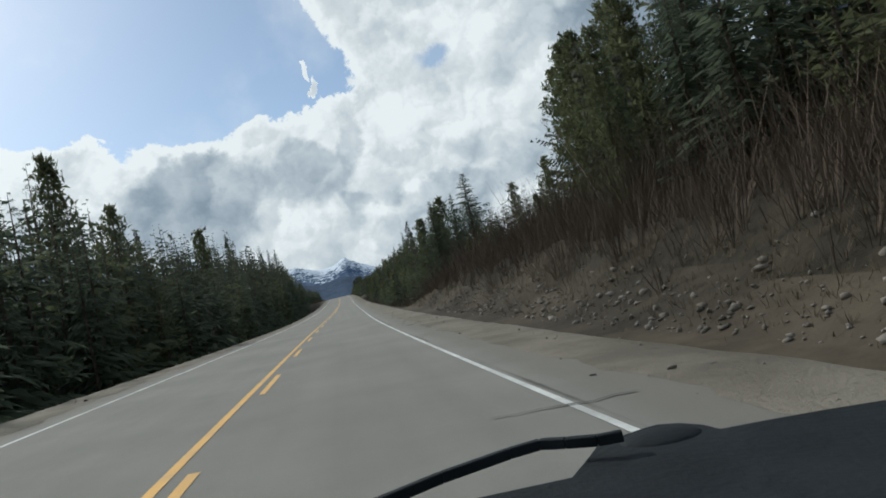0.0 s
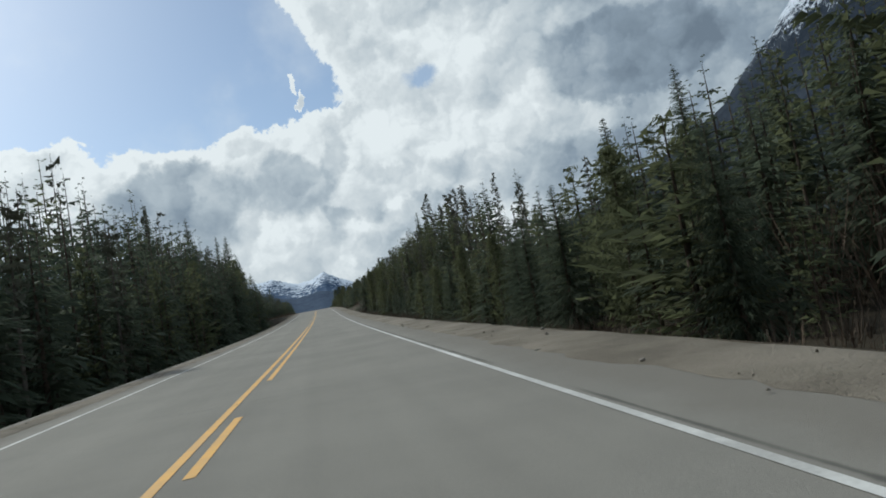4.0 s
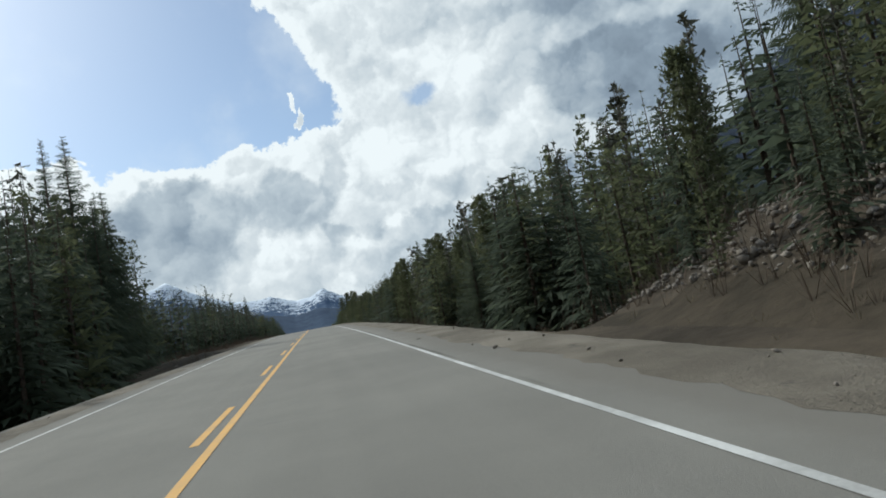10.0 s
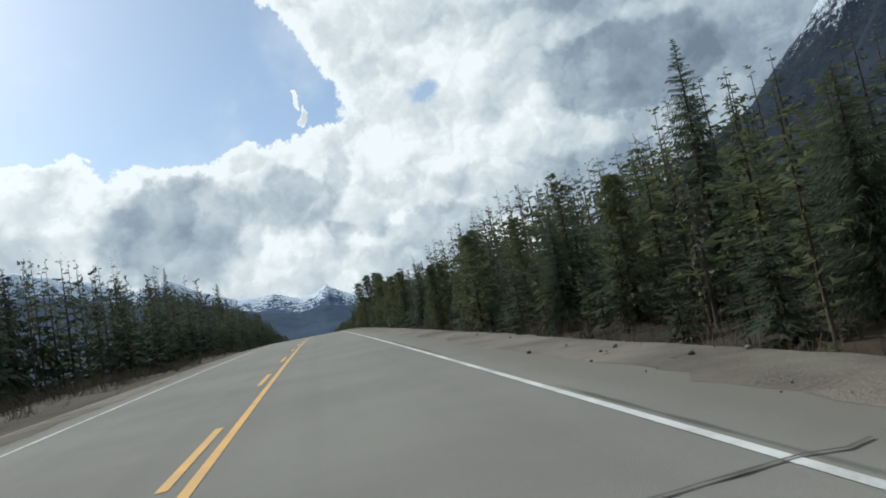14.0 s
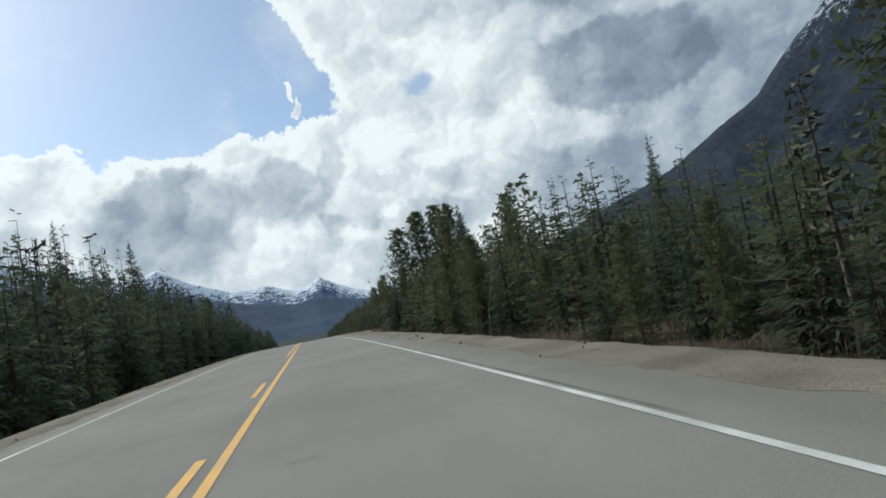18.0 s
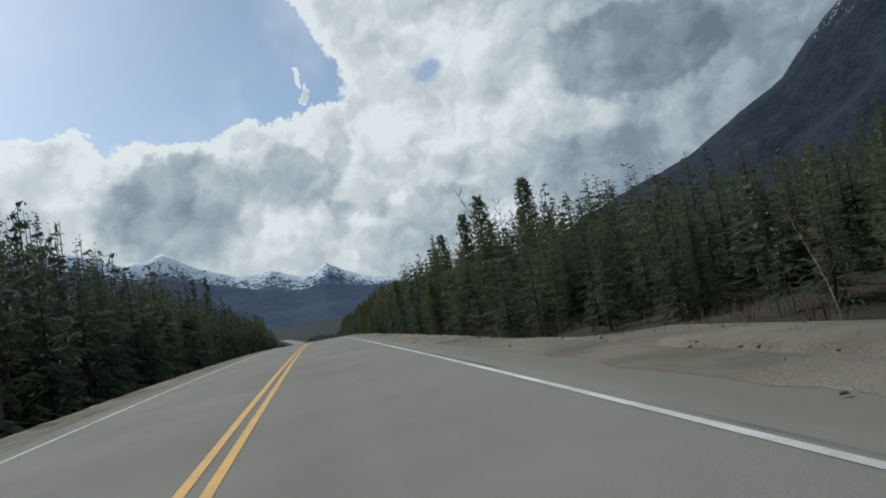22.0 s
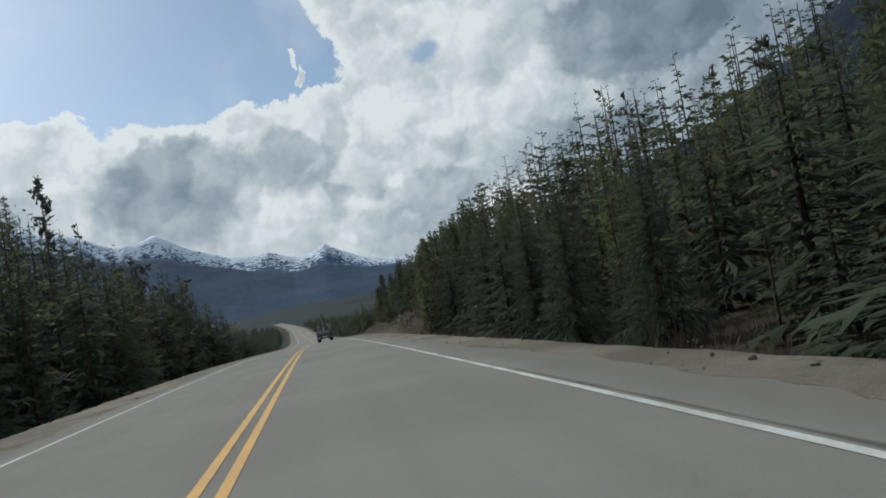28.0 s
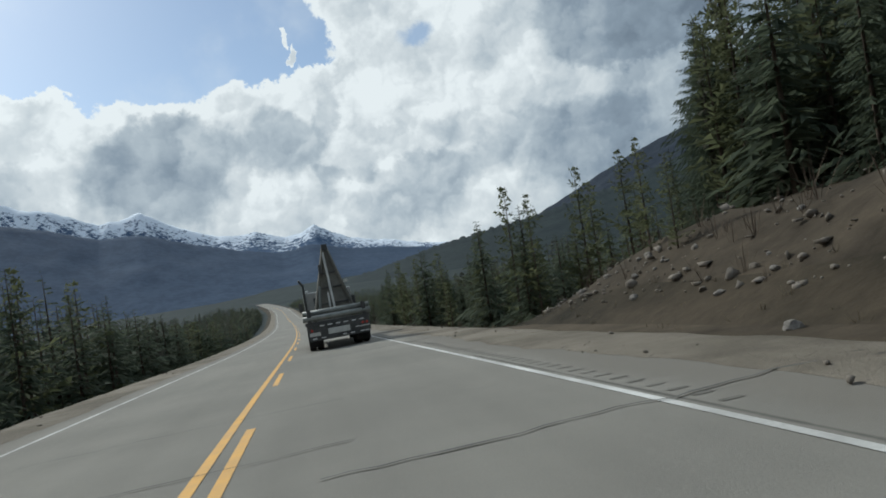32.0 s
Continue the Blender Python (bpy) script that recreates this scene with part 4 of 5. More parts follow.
for n_, ya, yb, ua, ub in ((60, 424, 470, 11, 24), (50, 572, 612, 13, 22), (30, 470, 560, 11, 16), (60, 150, 250, 13.5, 20), (24, 84, 130, 12, 24), (40, 340, 400, 11, 18), (110, 396, 436, 12, 22), (56, 590, 609, 13, 23)):       # thicker stands
    for _ in range(n_):
        y, u = rng.uniform(ya, yb), rng.uniform(ua, ub)
        inner[1].append((S if rng.uniform() < 0.5 else P, u, y, np.interp(y, YR, TR) / 20 * u * rng.uniform(0.75, 1.05), rng.uniform(0.9, 1.3), "mid"))
for n_, ya, yb in ((36, 610, 664), (14, 574, 586), (9, 591, 599), (5, 599, 610), (16, 200, 224), (12, 182, 200), (8, 555, 568)):            # trees at the foot of the banks
    for _ in range(n_):
        inner[1].append((S if rng.uniform() < 0.6 else P, rng.uniform(8.0, 10.6), rng.uniform(ya, yb), rng.uniform(2.2, 5.2), rng.uniform(1.0, 1.4), "mid"))
for y in np.arange(86, 562, 1.6):            # low dense undergrowth in front of the trunks
    if not 182 < y < 200:
        inner[1].append((S, rng.uniform(8.6, 12.5) + 1.6 * bump_at(y, 397, 424, 4), y, rng.uniform(0.9, 2.0), rng.uniform(1.4, 1.9), "mid"))
forest("forest_right", inner[1], "dense dark conifer forest on the uphill side")
forest("forest_left", inner[-1], "dense dark conifer forest below the highway")


# ---- undergrowth, rocks ----
def tufts(name, spots, mat, blades, spread, label, category, droop=0.0):
    """Brush or grass: rows of (u, y, height); each a sheaf of thin upright blades."""
    r = np.random.RandomState(len(spots))
    n = len(spots)
    U, Y, H = (np.array([s[i] for s in spots]) for i in range(3))
    X, Z = road_x(Y) + U, ground_z(U, Y)
    base = np.stack([X, Y, Z - 0.05], 1)[:, None]
    a = r.uniform(0, 6.283, (n, blades))
    out = np.stack([np.cos(a), np.sin(a), np.zeros_like(a)], -1)
    foot = base + out * r.uniform(0, 0.12, (n, blades, 1)) * H[:, None, None]
    lift = np.zeros((n, blades, 3))
    lift[..., 2] = r.uniform(0.55, 1.05, (n, blades))
    tip = base + (out * r.uniform(0.1, spread, (n, blades, 1)) + lift) * H[:, None, None]
    wide = np.stack([-np.sin(a), np.cos(a), np.zeros_like(a)], -1) * (0.0022 * H[:, None, None] + 0.0035)
    mid_ = foot * 0.45 + tip * 0.55 + out * droop * H[:, None, None]
    v = np.stack([foot - wide, foot + wide, mid_ + wide, mid_ - wide, tip], 2).reshape(-1, 3)
    k = np.arange(n * blades)[:, None] * 5
    t = np.concatenate([k + np.array([[0, 1, 2]]), k + np.array([[0, 2, 3]]), k + np.array([[3, 2, 4]])])
    return thing(name, mesh_of(name, v, t, [mat]), label=label, category=category, kind="stuff")


r_ = np.random.RandomState(9)
brush = [(u, y, h) for u, y, h in zip(r_.uniform(7.9, 11.0, 1900), r_.uniform(-25, 700, 1900), r_.uniform(0.35, 1.1, 1900)) if not 399 < y < 424]
brush += list(zip(r_.uniform(9.5, 20, 1100), r_.uniform(-20, 78, 1100), r_.uniform(0.4, 1.3, 1100)))
brush += list(zip(r_.uniform(-32, -8, 1500), r_.uniform(265, 365, 1500), r_.uniform(0.4, 1.5, 1500)))
brush += list(zip(r_.uniform(-13, -7.5, 1400), r_.uniform(-25, 640, 1400), r_.uniform(0.4, 1.2, 1400)))
brush += [(u, y, h) for u, y, h in zip(r_.uniform(7.2, 10.5, 2900), r_.uniform(62, 575, 2900), r_.uniform(0.3, 0.9, 2900)) if not (397 < y < 426 and u < 8.6)]
brush += list(zip(r_.uniform(8.6, 15, 1500), r_.uniform(0, 80, 1500), r_.uniform(0.7, 2.0, 1500)))
brush += list(zip(r_.uniform(11, 27, 2300), r_.uniform(4, 88, 2300), r_.uniform(1.6, 4.2, 2300)))
tufts("roadside_brush", brush, M_SHRUB, 10, 0.8, "bare brown shrubs along the forest edge", "shrubs")
brush += list(zip(r_.uniform(6.8, 8.8, 520), r_.uniform(178, 204, 520), r_.uniform(0.3, 0.9, 520)))
brush += list(zip(r_.uniform(6.8, 9.0, 1300), r_.uniform(560, 618, 1300), r_.uniform(0.3, 1.0, 1300)))
grass = [(u, y, h) for u, y, h in zip(r_.uniform(6.55, 8.4, 3600), r_.uniform(-10, 640, 3600), r_.uniform(0.08, 0.26, 3600))]
grass += list(zip(r_.uniform(7.0, 9.8, 3600), r_.uniform(-10, 66, 3600), r_.uniform(0.10, 0.34, 3600)))
grass += list(zip(r_.uniform(-8.5, -6.2, 2600), r_.uniform(-10, 640, 2600), r_.uniform(0.10, 0.3, 2600)))
tufts("dry_grass", grass, M_GRASS, 5, 0.9, "dry straw-coloured grass at the edge of the shoulder", "grass", 0.1)


def rock_mesh(seed):
    r = np.random.RandomState(seed)
    bm = bmesh.new()
    bmesh.ops.create_icosphere(bm, subdivisions=2, radius=0.5)
    sq = Vector(r.uniform(0.6, 1.1, 3))
    for v in bm.verts:
        n = noise.noise(v.co * 2.3 + Vector((seed, 0, 0))) * 0.30
        v.co = Vector((v.co.x * sq.x, v.co.y * sq.y, v.co.z * sq.z * 0.8)) * (1 + n)
        v.co.x, v.co.y = round(v.co.x * 7) / 7 * 0.5 + v.co.x * 0.5, round(v.co.y * 7) / 7 * 0.5 + v.co.y * 0.5
    return from_bm("rock", bm, M_ROCK)


ROCKS = [rock_mesh(i) for i in range(5)]
for i in range(260):
    q = r_.uniform()
    if q < 0.42:
        u, y, d = 7.4 + abs(r_.normal(0, 2.6)), r_.uniform(564, 611), r_.uniform(0.08, 0.22)
    elif q < 0.72:
        u, y, d = 8.4 + abs(r_.normal(0, 1.8)), r_.uniform(182, 199), r_.uniform(0.08, 0.22)
    else:
        u, y, d = 6.9 + abs(r_.normal(0, 1.0)), r_.uniform(2, 34), r_.uniform(0.05, 0.13)
    ob = thing("rock", ROCKS[i % 5], None, "grey angular rock lying on the earth bank", "rock", "rocks on the bank")
    ob.matrix_world = Matrix.Translation(at(u, y, d * 0.12)) @ Euler((r_.uniform(-0.4, 0.4), r_.uniform(-0.4, 0.4), r_.uniform(0, 6.28))).to_matrix().to_4x4() @ Matrix.Scale(d, 4)
ob = thing("boulder", ROCKS[2], None, "pale boulder at the edge of the gravel shoulder", "rock")
ob.matrix_world = Matrix.Translation(at(6.7, 598.4, 0.06)) @ Matrix.Scale(0.32, 4)


# ---- cracks and patches in the road ----
def crack(y, ua, ub, w=0.03, seed=0, slant=0.0):
    n = max(6, int(abs(ub - ua) * 5))
    us_ = np.linspace(ua, ub, n)
    r = np.random.RandomState(seed + int(y * 10))
    yy = y + slant * (us_ - ua) + np.cumsum(r.normal(0, 0.035, n)) + r.normal(0, 0.02, n)
    ww = w * r.uniform(0.4, 1.4, n)
    lo = np.stack([road_x(yy) + us_, yy - ww / 2, road_z(yy, us_) + 0.016], 1)
    hi_ = np.stack([road_x(yy) + us_, yy + ww / 2, road_z(yy, us_) + 0.016], 1)
    i = np.arange(n - 1)
    q = np.stack([i, i + 1, i + n + 1, i + n], 1)
    thing("crack", mesh_of("crack", np.concatenate([lo, hi_]), q, [M_CRACK]), road)


for y, a, b in ((6.05, 2.9, 4.4), (62.6, 0.6, 2.9), (62.1, 2.8, 4.3), (45, -1.0, 0.4), (116.6, -0.4, 5.2), (139, 2.0, 3.2), (149, -1.5, 5.0), (176, -0.3, 4.6), (187, 0.8, 4.9), (205, 0.5, 2.0), (246.8, 3.6, 4.8),
                (244.5, 0.5, 1.8), (262, 0.6, 4.2), (290, 2.0, 5.0), (329, -3.0, 2.5), (388, 1.0, 4.8), (430, 2.8, 5.0), (520, -3.2, 4.8), (546, 0.5, 2.6), (563, -1.8, 0.2), (596.5, 0.9, 5.3), (611, 1.4, 4.9), (634, -2, 3)):
    crack(y, a, b, 0.034)
for k in range(46):
    crack(float(r_.uniform(0, 640)), *sorted((float(r_.uniform(-3, 1.5)), float(r_.uniform(1.5, 3.2)) * 0.6)), 0.018, k)


# ---- rubble, broken asphalt, marker post ----
def rubble(name, spots, label, mat):
    """Many small stones in one mesh: rows of (u, y, size)."""
    bm = bmesh.new()
    bmesh.ops.create_icosphere(bm, subdivisions=1, radius=0.5)
    bm.verts.index_update()
    bv, bt = np.array([v.co for v in bm.verts]), np.array([[v.index for v in f.verts] for f in bm.faces])
    bm.free()
    r = np.random.RandomState(len(spots))
    vs, ts = [], []
    for i, (u, y, d) in enumerate(spots):
        v = bv * r.uniform(0.5, 1.4, 3) * (1 + r.normal(0, 0.30, (len(bv), 1)))
        a = r.uniform(0, 6.283)
        v = np.stack([v[:, 0] * math.cos(a) - v[:, 1] * math.sin(a), v[:, 0] * math.sin(a) + v[:, 1] * math.cos(a), v[:, 2] * 0.75], 1) * d
        z = float(ground_z(u, y)) if abs(u) > 6 else float(road_z(y, u)) + 0.02
        vs.append(v + np.array([float(road_x(y)) + u, y, z + 0.18 * d]))
        ts.append(bt + i * len(bv))
    return thing(name, mesh_of(name, np.concatenate(vs), np.concatenate(ts), [mat]), label=label, category="stones", kind="stuff")


M_STONE = material("brown_stone", foliage((0.085, 0.072, 0.057), (0.27, 0.24, 0.205)), 0.92, bump=0.4, bump_scale=9)
spots = [(8.0 + abs(r_.normal(0, 2.2)), r_.uniform(181, 200), 0.05 + 0.13 * r_.uniform() ** 3) for _ in range(2300)]
spots += [(7.6 + abs(r_.normal(0, 2.4)), r_.uniform(563, 575), 0.05 + 0.15 * r_.uniform() ** 3) for _ in range(1300)]
spots += [(7.6 + abs(r_.normal(0, 2.2)), r_.uniform(574, 612), 0.05 + 0.18 * r_.uniform() ** 3) for _ in range(800)]
spots += [(6.8 + abs(r_.normal(0, 1.0)), r_.uniform(0, 36), 0.05 + 0.14 * r_.uniform() ** 3) for _ in range(800)]
rubble("bank_rubble", spots, "small brown and grey stones scattered over the earth banks", M_STONE)
spots = [(r_.uniform(4.6, 6.3) if r_.uniform() < 0.75 else r_.uniform(-6.2, -4.6), r_.uniform(0, 640), 0.018 + 0.07 * r_.uniform() ** 4) for _ in range(2600)]
rubble("loose_gravel", spots, "loose pebbles lying on the gravel shoulders", M_STONE)

M_PATCH = material("old_asphalt", two_tone((0.105, 0.098, 0.085), (0.19, 0.178, 0.155), 2.5, 40), 0.92, bump=0.5, bump_scale=40)
shoulder_ob = bpy.data.objects["shoulder_right"]
for k in range(90):
    y = float(r_.uniform(2, 630)) if k > 26 else (425 + k * 0.9 + float(r_.uniform(-0.4, 0.4)) if k < 14 else 18 + (k - 14) * 2.0)
    u, L, W = float(r_.uniform(4.3, 5.7)), float(r_.uniform(0.08, 0.34)), float(r_.uniform(0.03, 0.08))
    n = 11
    an = np.arange(n) * 2 * np.pi / n
    rad = r_.uniform(0.55, 1.2, n)
    pu, py = u + np.cos(an) * rad * L / 2, y + np.sin(an) * rad * W
    rim_ = np.stack([road_x(py) + pu, py, road_z(py, pu) + 0.006], 1)
    top_ = rim_.copy()
    top_[:, 2] += 0.012
    mid_ = rim_.mean(0, keepdims=True) + np.array([0, 0, 0.015])
    i = np.arange(n)
    j = (i + 1) % n
    tr = np.concatenate([np.stack([i, j, j + n], 1), np.stack([i, j + n, i + n], 1), np.stack([i + n, j + n, np.full(n, 2 * n)], 1)])
    thing("asphalt_crumb", mesh_of("asphalt_crumb", np.concatenate([rim_, top_, mid_]), tr, [M_PATCH]), shoulder_ob)


def marker_post(u, y):
    base = tagged(new("marker_post"), "thin dark roadside marker post with a pale reflector", "post")
    base.matrix_world = Matrix.Translation(at(u, y, -0.05))
    bm = bmesh.new()
    bmesh.ops.create_cube(bm, size=1, matrix=Matrix.Translation((0, 0, 0.55)) @ Matrix.Diagonal((0.07, 0.03, 1.1, 1)))
    bmesh.ops.bevel(bm, geom=bm.edges[:], offset=0.006, segments=1, affect="EDGES")
    part("post", bm, M_BARK, base)
    bm = bmesh.new()
    bmesh.ops.create_cube(bm, size=1, matrix=Matrix.Translation((0, -0.019, 0.98)) @ Matrix.Diagonal((0.055, 0.006, 0.12, 1)))
    part("reflector", bm, M_WHITE, base)


marker_post(9.0, 62.4)


# ---- the truck ahead ----
M_STEEL = material("dark_steel", two_tone((0.035, 0.037, 0.038), (0.075, 0.075, 0.072), 3, 30), 0.55, 0.3)
M_BEAM = material("grey_painted_steel", two_tone((0.16, 0.17, 0.16), (0.25, 0.26, 0.24), 3, 25), 0.55, 0.1)
M_KHAKI = material("khaki_steel", two_tone((0.085, 0.082, 0.068), (0.15, 0.142, 0.118), 1.5, 14), 0.7)
M_PALE = material("pale_steel", two_tone((0.38, 0.38, 0.36), (0.52, 0.52, 0.49), 3, 25), 0.5, 0.1)
M_TYRE = material("tyre_rubber", two_tone((0.018, 0.018, 0.018), (0.035, 0.034, 0.032), 6, 30), 0.9)
M_RED = material("red_lamp", two_tone((0.35, 0.02, 0.015), (0.45, 0.03, 0.02), 8, 30), 0.3)
M_STRIP = material("reflective_strip", two_tone((0.70, 0.70, 0.68), (0.55, 0.54, 0.52), 6, 30), 0.4)
M_CAB = material("cab_paint", two_tone((0.22, 0.22, 0.21), (0.30, 0.30, 0.28), 2, 20), 0.35)
M_GLASS = material("dark_glass", two_tone((0.02, 0.025, 0.03), (0.03, 0.035, 0.04), 1, 5), 0.08)


def box(x0, x1, y0, y1, z0, z1, bevel=0.012):
    bm = bmesh.new()
    bmesh.ops.create_cube(bm, size=1, matrix=Matrix.Translation(((x0 + x1) / 2, (y0 + y1) / 2, (z0 + z1) / 2)) @ Matrix.Diagonal((x1 - x0, y1 - y0, z1 - z0, 1)))
    if bevel:
        bmesh.ops.bevel(bm, geom=bm.edges[:], offset=min(bevel, (x1 - x0) / 4, (y1 - y0) / 4, (z1 - z0) / 4), segments=2, affect="EDGES", profile=0.6)
    return bm


def tube(a, b, r, r2=None, seg=14):
    a, b = Vector(a), Vector(b)
    bm = bmesh.new()
    m = Matrix.Translation((a + b) / 2) @ (b - a).to_track_quat("Z", "Y").to_matrix().to_4x4()
    bmesh.ops.create_cone(bm, cap_ends=True, segments=seg, radius1=r, radius2=r if r2 is None else r2, depth=(b - a).length, matrix=m)
    return bm


def beam(a, b, w, d, roll=0.0):
    """A square bar between two points."""
    a, b = Vector(a), Vector(b)
    bm = bmesh.new()
    m = Matrix.Translation((a + b) / 2) @ (b - a).to_track_quat("Z", "Y").to_matrix().to_4x4() @ Matrix.Rotation(roll, 4, "Z") @ Matrix.Diagonal((w, d, (b - a).length, 1))
    bmesh.ops.create_cube(bm, size=1, matrix=m)
    bmesh.ops.bevel(bm, geom=bm.edges[:], offset=min(w, d) * 0.12, segments=1, affect="EDGES")
    return bm


def wheel(parent, x, y, r=0.5, w=0.26):
    hub = part("wheel", tube((x - w * 0.3, y, r), (x + w * 0.3, y, r), r * 0.55), M_PALE, parent)
    bm = bmesh.new()
    prof = [(r * 0.56, -w / 2), (r * 0.93, -w / 2), (r, -w * 0.36), (r, w * 0.36), (r * 0.93, w / 2), (r * 0.56, w / 2)]
    rings = []
    for i in range(28):
        a = i * 2 * math.pi / 28
        rings.append([bm.verts.new((x + o, y + math.cos(a) * q, r + math.sin(a) * q)) for q, o in prof])
    for i in range(28):
        p, q = rings[i], rings[(i + 1) % 28]
        for j in range(len(prof)):
            k = (j + 1) % len(prof)
            bm.faces.new((p[j], p[k], q[k], q[j]))
    part("tyre", bm, M_TYRE, hub)


def truck(u, y):
    base = tagged(new("truck"), "grey flatbed truck with a tall folded steel mast", "truck")
    bank_ = radians(float(glide(y, ROAD_Y, ROAD_B)))
    grade = math.atan2(float(road_z(y + 6) - road_z(y)), 6)
    head = math.atan2(float(road_x(y + 6) - road_x(y)), 6)
    base.matrix_world = Matrix.Translation((float(road_x(y)) + u, y, float(road_z(y, u)))) @ Euler((grade, -bank_, -head)).to_matrix().to_4x4()
    part("deck", box(-1.24, 1.24, 0.05, 7.6, 0.98, 1.12), M_STEEL, base, "dark steel deck")
    for x in (-0.42, 0.42):
        part("chassis_rail", box(x - 0.06, x + 0.06, 0.1, 9.8, 0.66, 0.96), M_STEEL, base)
    part("tail_panel", box(-1.2, 1.2, 0.0, 0.09, 0.50, 1.02), M_STEEL, base, "dark tail panel")
    part("bumper_bar", box(-1.16, 1.16, -0.06, 0.06, 0.40, 0.52), M_STEEL, base)
    part("cross_beam", tube((-1.30, 0.12, 1.26), (1.30, 0.12, 1.26), 0.115), M_BEAM, base, "round grey steel beam across the tail", True)
    part("cross_beam", tube((-1.28, 0.30, 1.47), (1.28, 0.30, 1.47), 0.105), M_BEAM, base, "round grey steel beam across the tail", True)
    for x in (-1.05, 1.05):
        part("beam_bracket", box(x - 0.07, x + 0.07, 0.02, 0.45, 1.10, 1.60), M_STEEL, base)
    for i, x in enumerate(np.linspace(-0.62, 0.9, 6)):
        part("reflective_strip", box(x - 0.085, x + 0.085, -0.012, 0.0, 0.925, 0.965, 0.003), M_STRIP, base, "white reflective strip")
    for x in (-0.95, -0.62, 0.18, 0.48, 0.86, 1.06):
        part("reflective_strip", box(x - 0.085, x + 0.085, -0.072, -0.06, 0.47, 0.505, 0.003), M_STRIP, base, "white reflective strip")
    part("centre_plate", box(-0.42, 0.42, -0.03, 0.0, 0.58, 0.80, 0.006), M_PALE, base, "blank pale metal plate")
    part("side_plate", box(-1.12, -0.72, -0.03, 0.0, 0.58, 0.72, 0.006), M_PALE, base, "pale metal plate")
    for x in (-1.02, 0.92, 1.08):
        part("tail_lamp", tube((x, -0.05, 0.80), (x, 0.0, 0.80), 0.05), M_RED, base, "red tail lamp")
    part("shelf_bar", box(0.62, 1.18, -0.05, 0.0, 0.66, 0.70, 0.004), M_PALE, base)
    for x in (-0.92, 0.92):
        part("mud_flap", box(x - 0.28, x + 0.28, 0.62, 0.64, 0.14, 0.72, 0.004), M_TYRE, base, "black rubber mud flap")
        for yy in (1.35, 2.65):
            for o in (-0.15, 0.15):
                wheel(base, x + o, yy)
        wheel(base, x * 1.06, 8.9)
    # mast: four legs that meet at the top, plates between them
    apex = Vector((-0.02, 1.6, 4.12))
    for x, yy in ((-0.86, 0.9), (0.84, 0.9), (-0.80, 3.4), (0.80, 3.4)):
        part("mast_leg", beam((x, yy, 1.12), apex + Vector((0.05 if x > 0 else -0.05, 0.05 if yy > 2 else -0.05, 0)), 0.10, 0.10), M_KHAKI, base)
    bm = bmesh.new()
    c = [bm.verts.new(v) for v in ((-0.74, 1.0, 1.14), (0.76, 1.0, 1.14), (0.05, 1.62, 3.98), (-0.09, 1.62, 3.98), (-0.70, 3.3, 1.14), (0.72, 3.3, 1.14), (0.05, 1.75, 3.98), (-0.09, 1.75, 3.98))]
    for f in ((0, 1, 2, 3), (5, 4, 7, 6), (1, 5, 6, 2), (4, 0, 3, 7), (3, 2, 6, 7)):
        bm.faces.new([c[i] for i in f])
    part("mast_plating", bm, M_KHAKI, base, "weathered khaki steel plating")
    part("mast_beam", beam((0.02, 0.88, 1.14), (-0.12, 1.50, 3.92), 0.09, 0.07), M_PALE, base, "pale steel beam up the mast")
    part("mast_beam", beam((-0.16, 0.90, 1.14), (-0.16, 1.10, 2.2), 0.07, 0.06), M_PALE, base)
    part("mast_beam", beam((-0.62, 0.92, 1.14), (-0.46, 1.15, 2.5), 0.10, 0.07), M_BEAM, base)
    part("mast_cap", box(-0.13, 0.10, 1.45, 1.78, 3.95, 4.20), M_STEEL, base)
    part("mast_block", box(0.52, 0.68, 1.0, 1.2, 2.5, 2.62), M_PALE, base)
    part("mast_block", box(-0.40, -0.28, 1.0, 1.2, 3.0, 3.35), M_STEEL, base)
    for z in (1.75, 2.4, 3.0):
        k = (3.98 - z) / 2.84
        part("mast_brace", beam((-0.80 * k - 0.05, 0.95 + (1 - k) * 0.6, z), (0.80 * k, 0.95 + (1 - k) * 0.6, z + 0.02), 0.05, 0.05), M_STEEL, base)
    cab = part("cab", box(-1.20, 1.20, 7.75, 9.7, 0.75, 2.62, 0.10), M_CAB, base, "boxy grey truck cab")
    part("rear_window", box(-0.7, 0.7, 7.73, 7.76, 1.75, 2.3, 0.005), M_GLASS, cab)
    part("roof_lamp", box(-1.05, -0.92, 7.8, 7.95, 2.62, 2.72, 0.01), M_STRIP, cab)
    for x in (-1.38, 1.38):
        part("mirror", box(x - 0.10, x + 0.10, 9.3, 9.4, 1.7, 2.2, 0.02), M_STEEL, cab)
        part("mirror_arm", beam((x, 9.35, 1.95), (x * 0.86, 9.35, 1.95), 0.03, 0.03), M_STEEL, cab)
    part("exhaust_pipe", tube((-1.12, 7.62, 1.1), (-1.12, 7.62, 3.0), 0.06), M_STEEL, base, "upright dark exhaust pipe")
    part("exhaust_tip", tube((-1.12, 7.62, 2.98), (-1.30, 7.55, 3.28), 0.062), M_STEEL, base)


truck(2.05, 616.2)


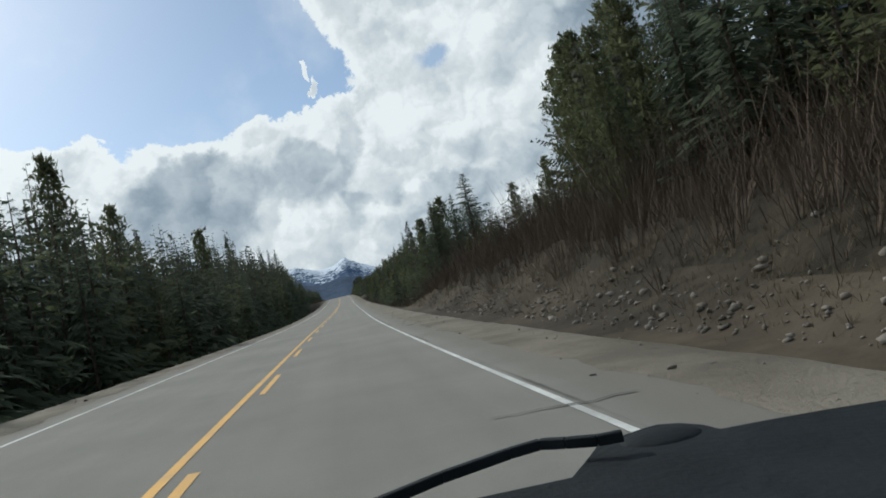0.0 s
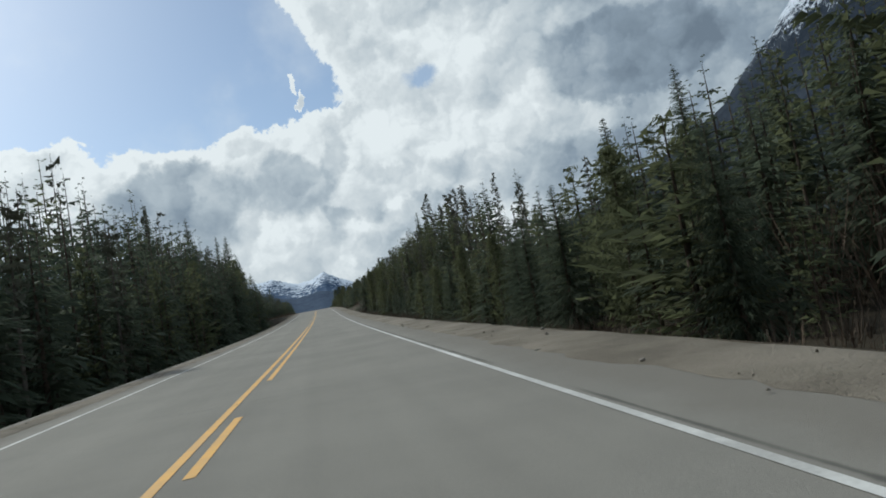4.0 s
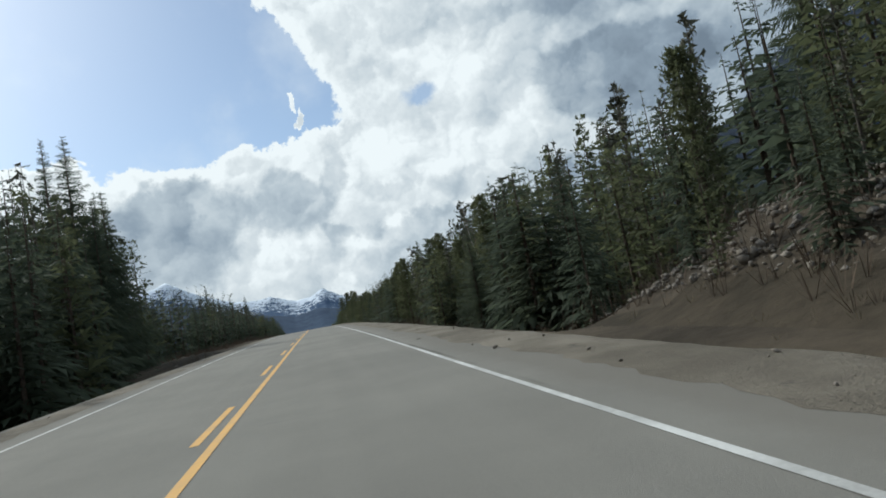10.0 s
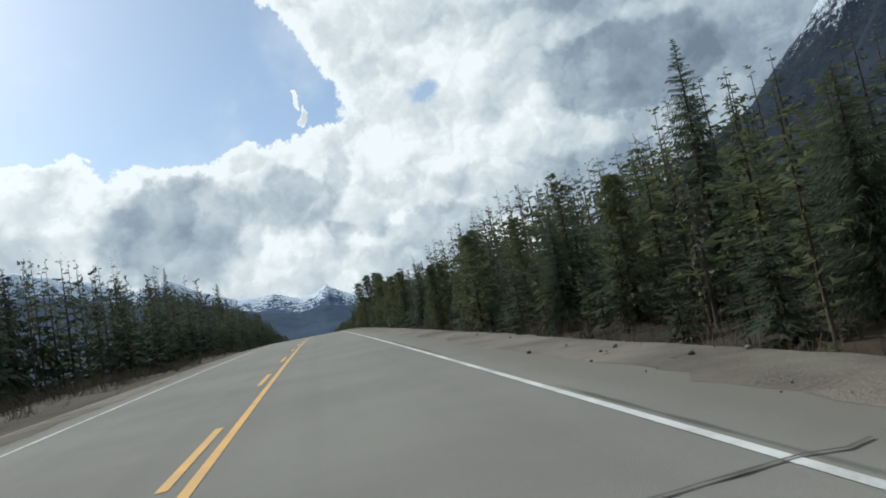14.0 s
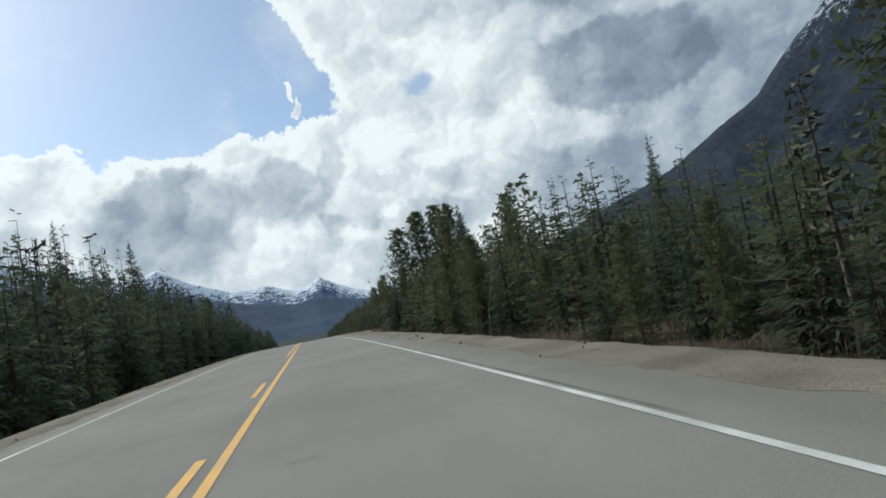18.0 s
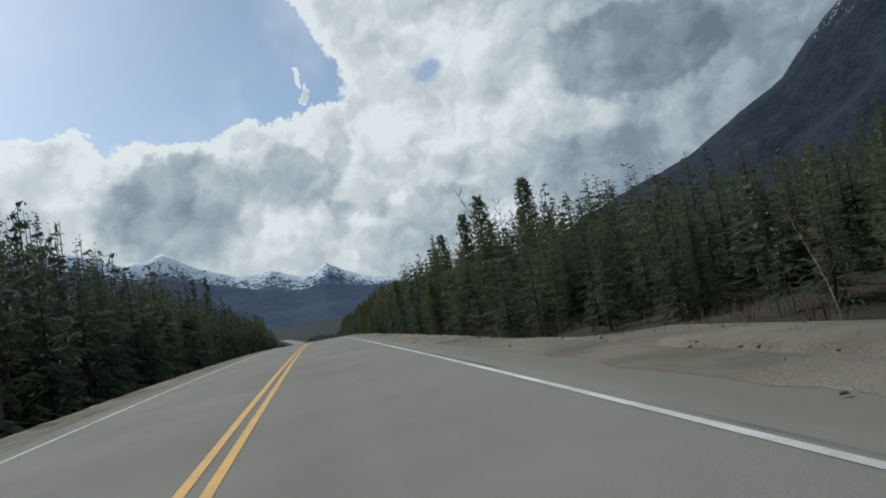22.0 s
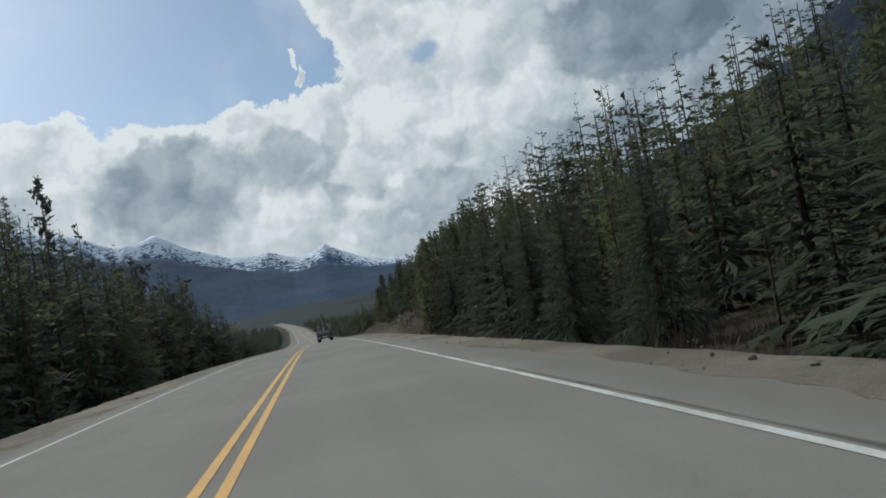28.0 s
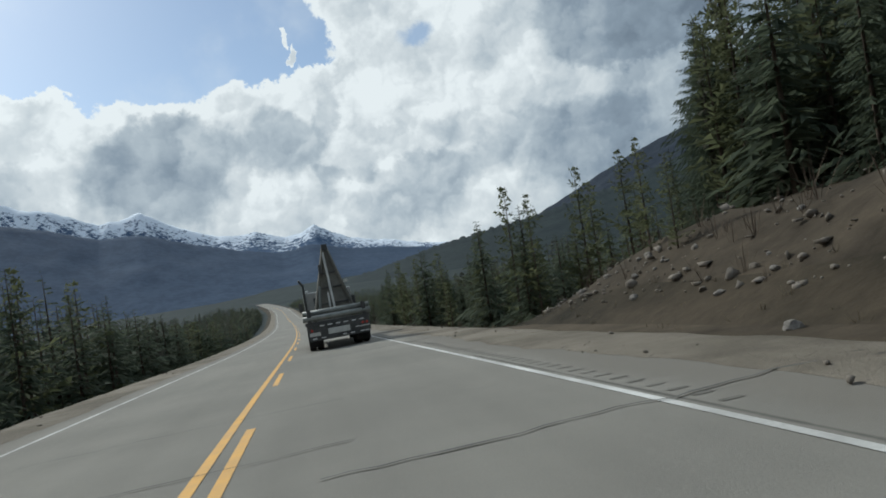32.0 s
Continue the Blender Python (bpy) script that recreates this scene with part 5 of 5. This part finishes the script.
# ---- the car's front end at the start of the drive ----
M_COWL = material("black_plastic", two_tone((0.006, 0.008, 0.010), (0.014, 0.017, 0.020), 6, 60), 0.75, bump=0.2, bump_scale=90)
M_COWL.node_tree.nodes["Principled BSDF"].inputs["Specular IOR Level"].default_value = 0.15
M_BODY = material("silver_paint", two_tone((0.30, 0.31, 0.32), (0.38, 0.39, 0.40), 1.5, 40), 0.3, 0.4)


def slab(points, z0, z1, bevel=0.006):
    """A flat plate with the given outline."""
    bm = bmesh.new()
    f = bm.faces.new([bm.verts.new((x, y, z0)) for x, y in points])
    out = bmesh.ops.extrude_face_region(bm, geom=[f])
    bmesh.ops.translate(bm, verts=[v for v in out["geom"] if isinstance(v, bmesh.types.BMVert)], vec=(0, 0, z1 - z0))
    bmesh.ops.recalc_face_normals(bm, faces=bm.faces)
    bmesh.ops.bevel(bm, geom=bm.edges[:], offset=bevel, segments=2, affect="EDGES")
    return bm


def loft(rows):
    """A skin over rows of points."""
    bm = bmesh.new()
    vs = [[bm.verts.new(p) for p in row] for row in rows]
    for a, b in zip(vs, vs[1:]):
        for i in range(len(a) - 1):
            bm.faces.new((a[i], a[i + 1], b[i + 1], b[i]))
    return bm


def car_front(x, y, z):
    base = tagged(new("car_front"), "front end of a silver car with black windscreen wiper", "car")
    base.matrix_world = Matrix.Translation((x, y, z))
    part("cowl", slab([(-0.06, 0.62), (0.009, 0.655), (0.087, 0.673), (0.195, 0.651), (0.228, 0.69), (0.262, 0.733), (0.325, 0.742), (0.349, 0.742), (0.372, 0.722), (0.386, 0.690), (0.389, 0.664), (0.432, 0.652), (0.49, 0.633), (0.552, 0.608), (1.05, 0.47), (1.6, 0.315), (1.6, 0.10), (1.05, 0.18), (0.5, 0.24), (0.05, 0.40)], 0.90, 1.02), M_COWL, base, "black plastic cowl below the windscreen")
    xs = np.linspace(-0.48, 1.22, 13)
    prof = [(0.66, 0.93), (0.80, 0.915), (0.98, 0.87), (1.14, 0.80), (1.26, 0.71), (1.32, 0.60)]
    rows = [[(float(px), py, pz - 0.06 * ((px - 0.37) / 0.85) ** 2 + 0.012 * math.exp(-((abs(px - 0.37) - 0.5) / 0.06) ** 2)) for px in xs] for py, pz in prof]
    part("hood", loft(rows), M_BODY, base, "short sloping silver hood", True)
    for sx in (-1, 1):
        ex = 0.37 + sx * 0.86
        part("fender", loft([[(ex, py, pz - 0.055), (ex + sx * 0.03, py, pz - 0.16), (ex + sx * 0.035, py, 0.48)] for py, pz in prof]), M_BODY, base, smooth=True)
        hub = part("wheel", tube((ex - 0.08, 0.86, 0.36), (ex + 0.08, 0.86, 0.36), 0.19), M_BEAM, base)
        part("tyre", tube((ex - 0.09, 0.86, 0.36), (ex + 0.07, 0.86, 0.36), 0.31, seg=32), M_TYRE, hub)
        part("headlamp", box(0.37 + sx * 0.62 - 0.15, 0.37 + sx * 0.62 + 0.15, 1.27, 1.34, 0.56, 0.68, 0.03), M_PALE, base, "clear headlamp")
    part("bumper", box(-0.47, 1.21, 1.22, 1.40, 0.30, 0.56, 0.05), M_BODY, base)
    part("grille", box(0.05, 0.69, 1.36, 1.41, 0.40, 0.52, 0.01), M_COWL, base)
    part("floor_pan", box(-0.40, 1.14, 0.25, 1.30, 0.22, 0.30, 0.02), M_STEEL, base)
    for px in (-0.30, 1.04):
        part("side_rail", box(px - 0.06, px + 0.06, 0.28, 0.60, 0.28, 0.91, 0.02), M_STEEL, base)
    pts = [(-0.10, 0.640), (-0.066, 0.652), (-0.002, 0.673), (0.069, 0.700), (0.153, 0.718), (0.192, 0.720), (0.216, 0.698), (0.245, 0.676), (0.272, 0.668)]
    arm = None
    for a, b in zip(pts, pts[1:]):
        seg = beam((*a, 1.040), (*b, 1.040), 0.010, 0.012)
        if arm is None:
            arm = part("wiper_arm", seg, M_COWL, base, "black wiper arm lying across the windscreen foot")
        else:
            part("arm_joint", seg, M_COWL, arm)
    bm = bmesh.new()
    bmesh.ops.create_uvsphere(bm, u_segments=20, v_segments=10, radius=1, matrix=Matrix.Translation((0.325, 0.690, 1.016)) @ Matrix.Rotation(radians(-20), 4, "Z") @ Matrix.Diagonal((0.050, 0.034, 0.012, 1)))
    part("wiper_hub", bm, M_COWL, arm, "rounded black wiper hub", True)


car_front(1.669, 0.031, -0.07)
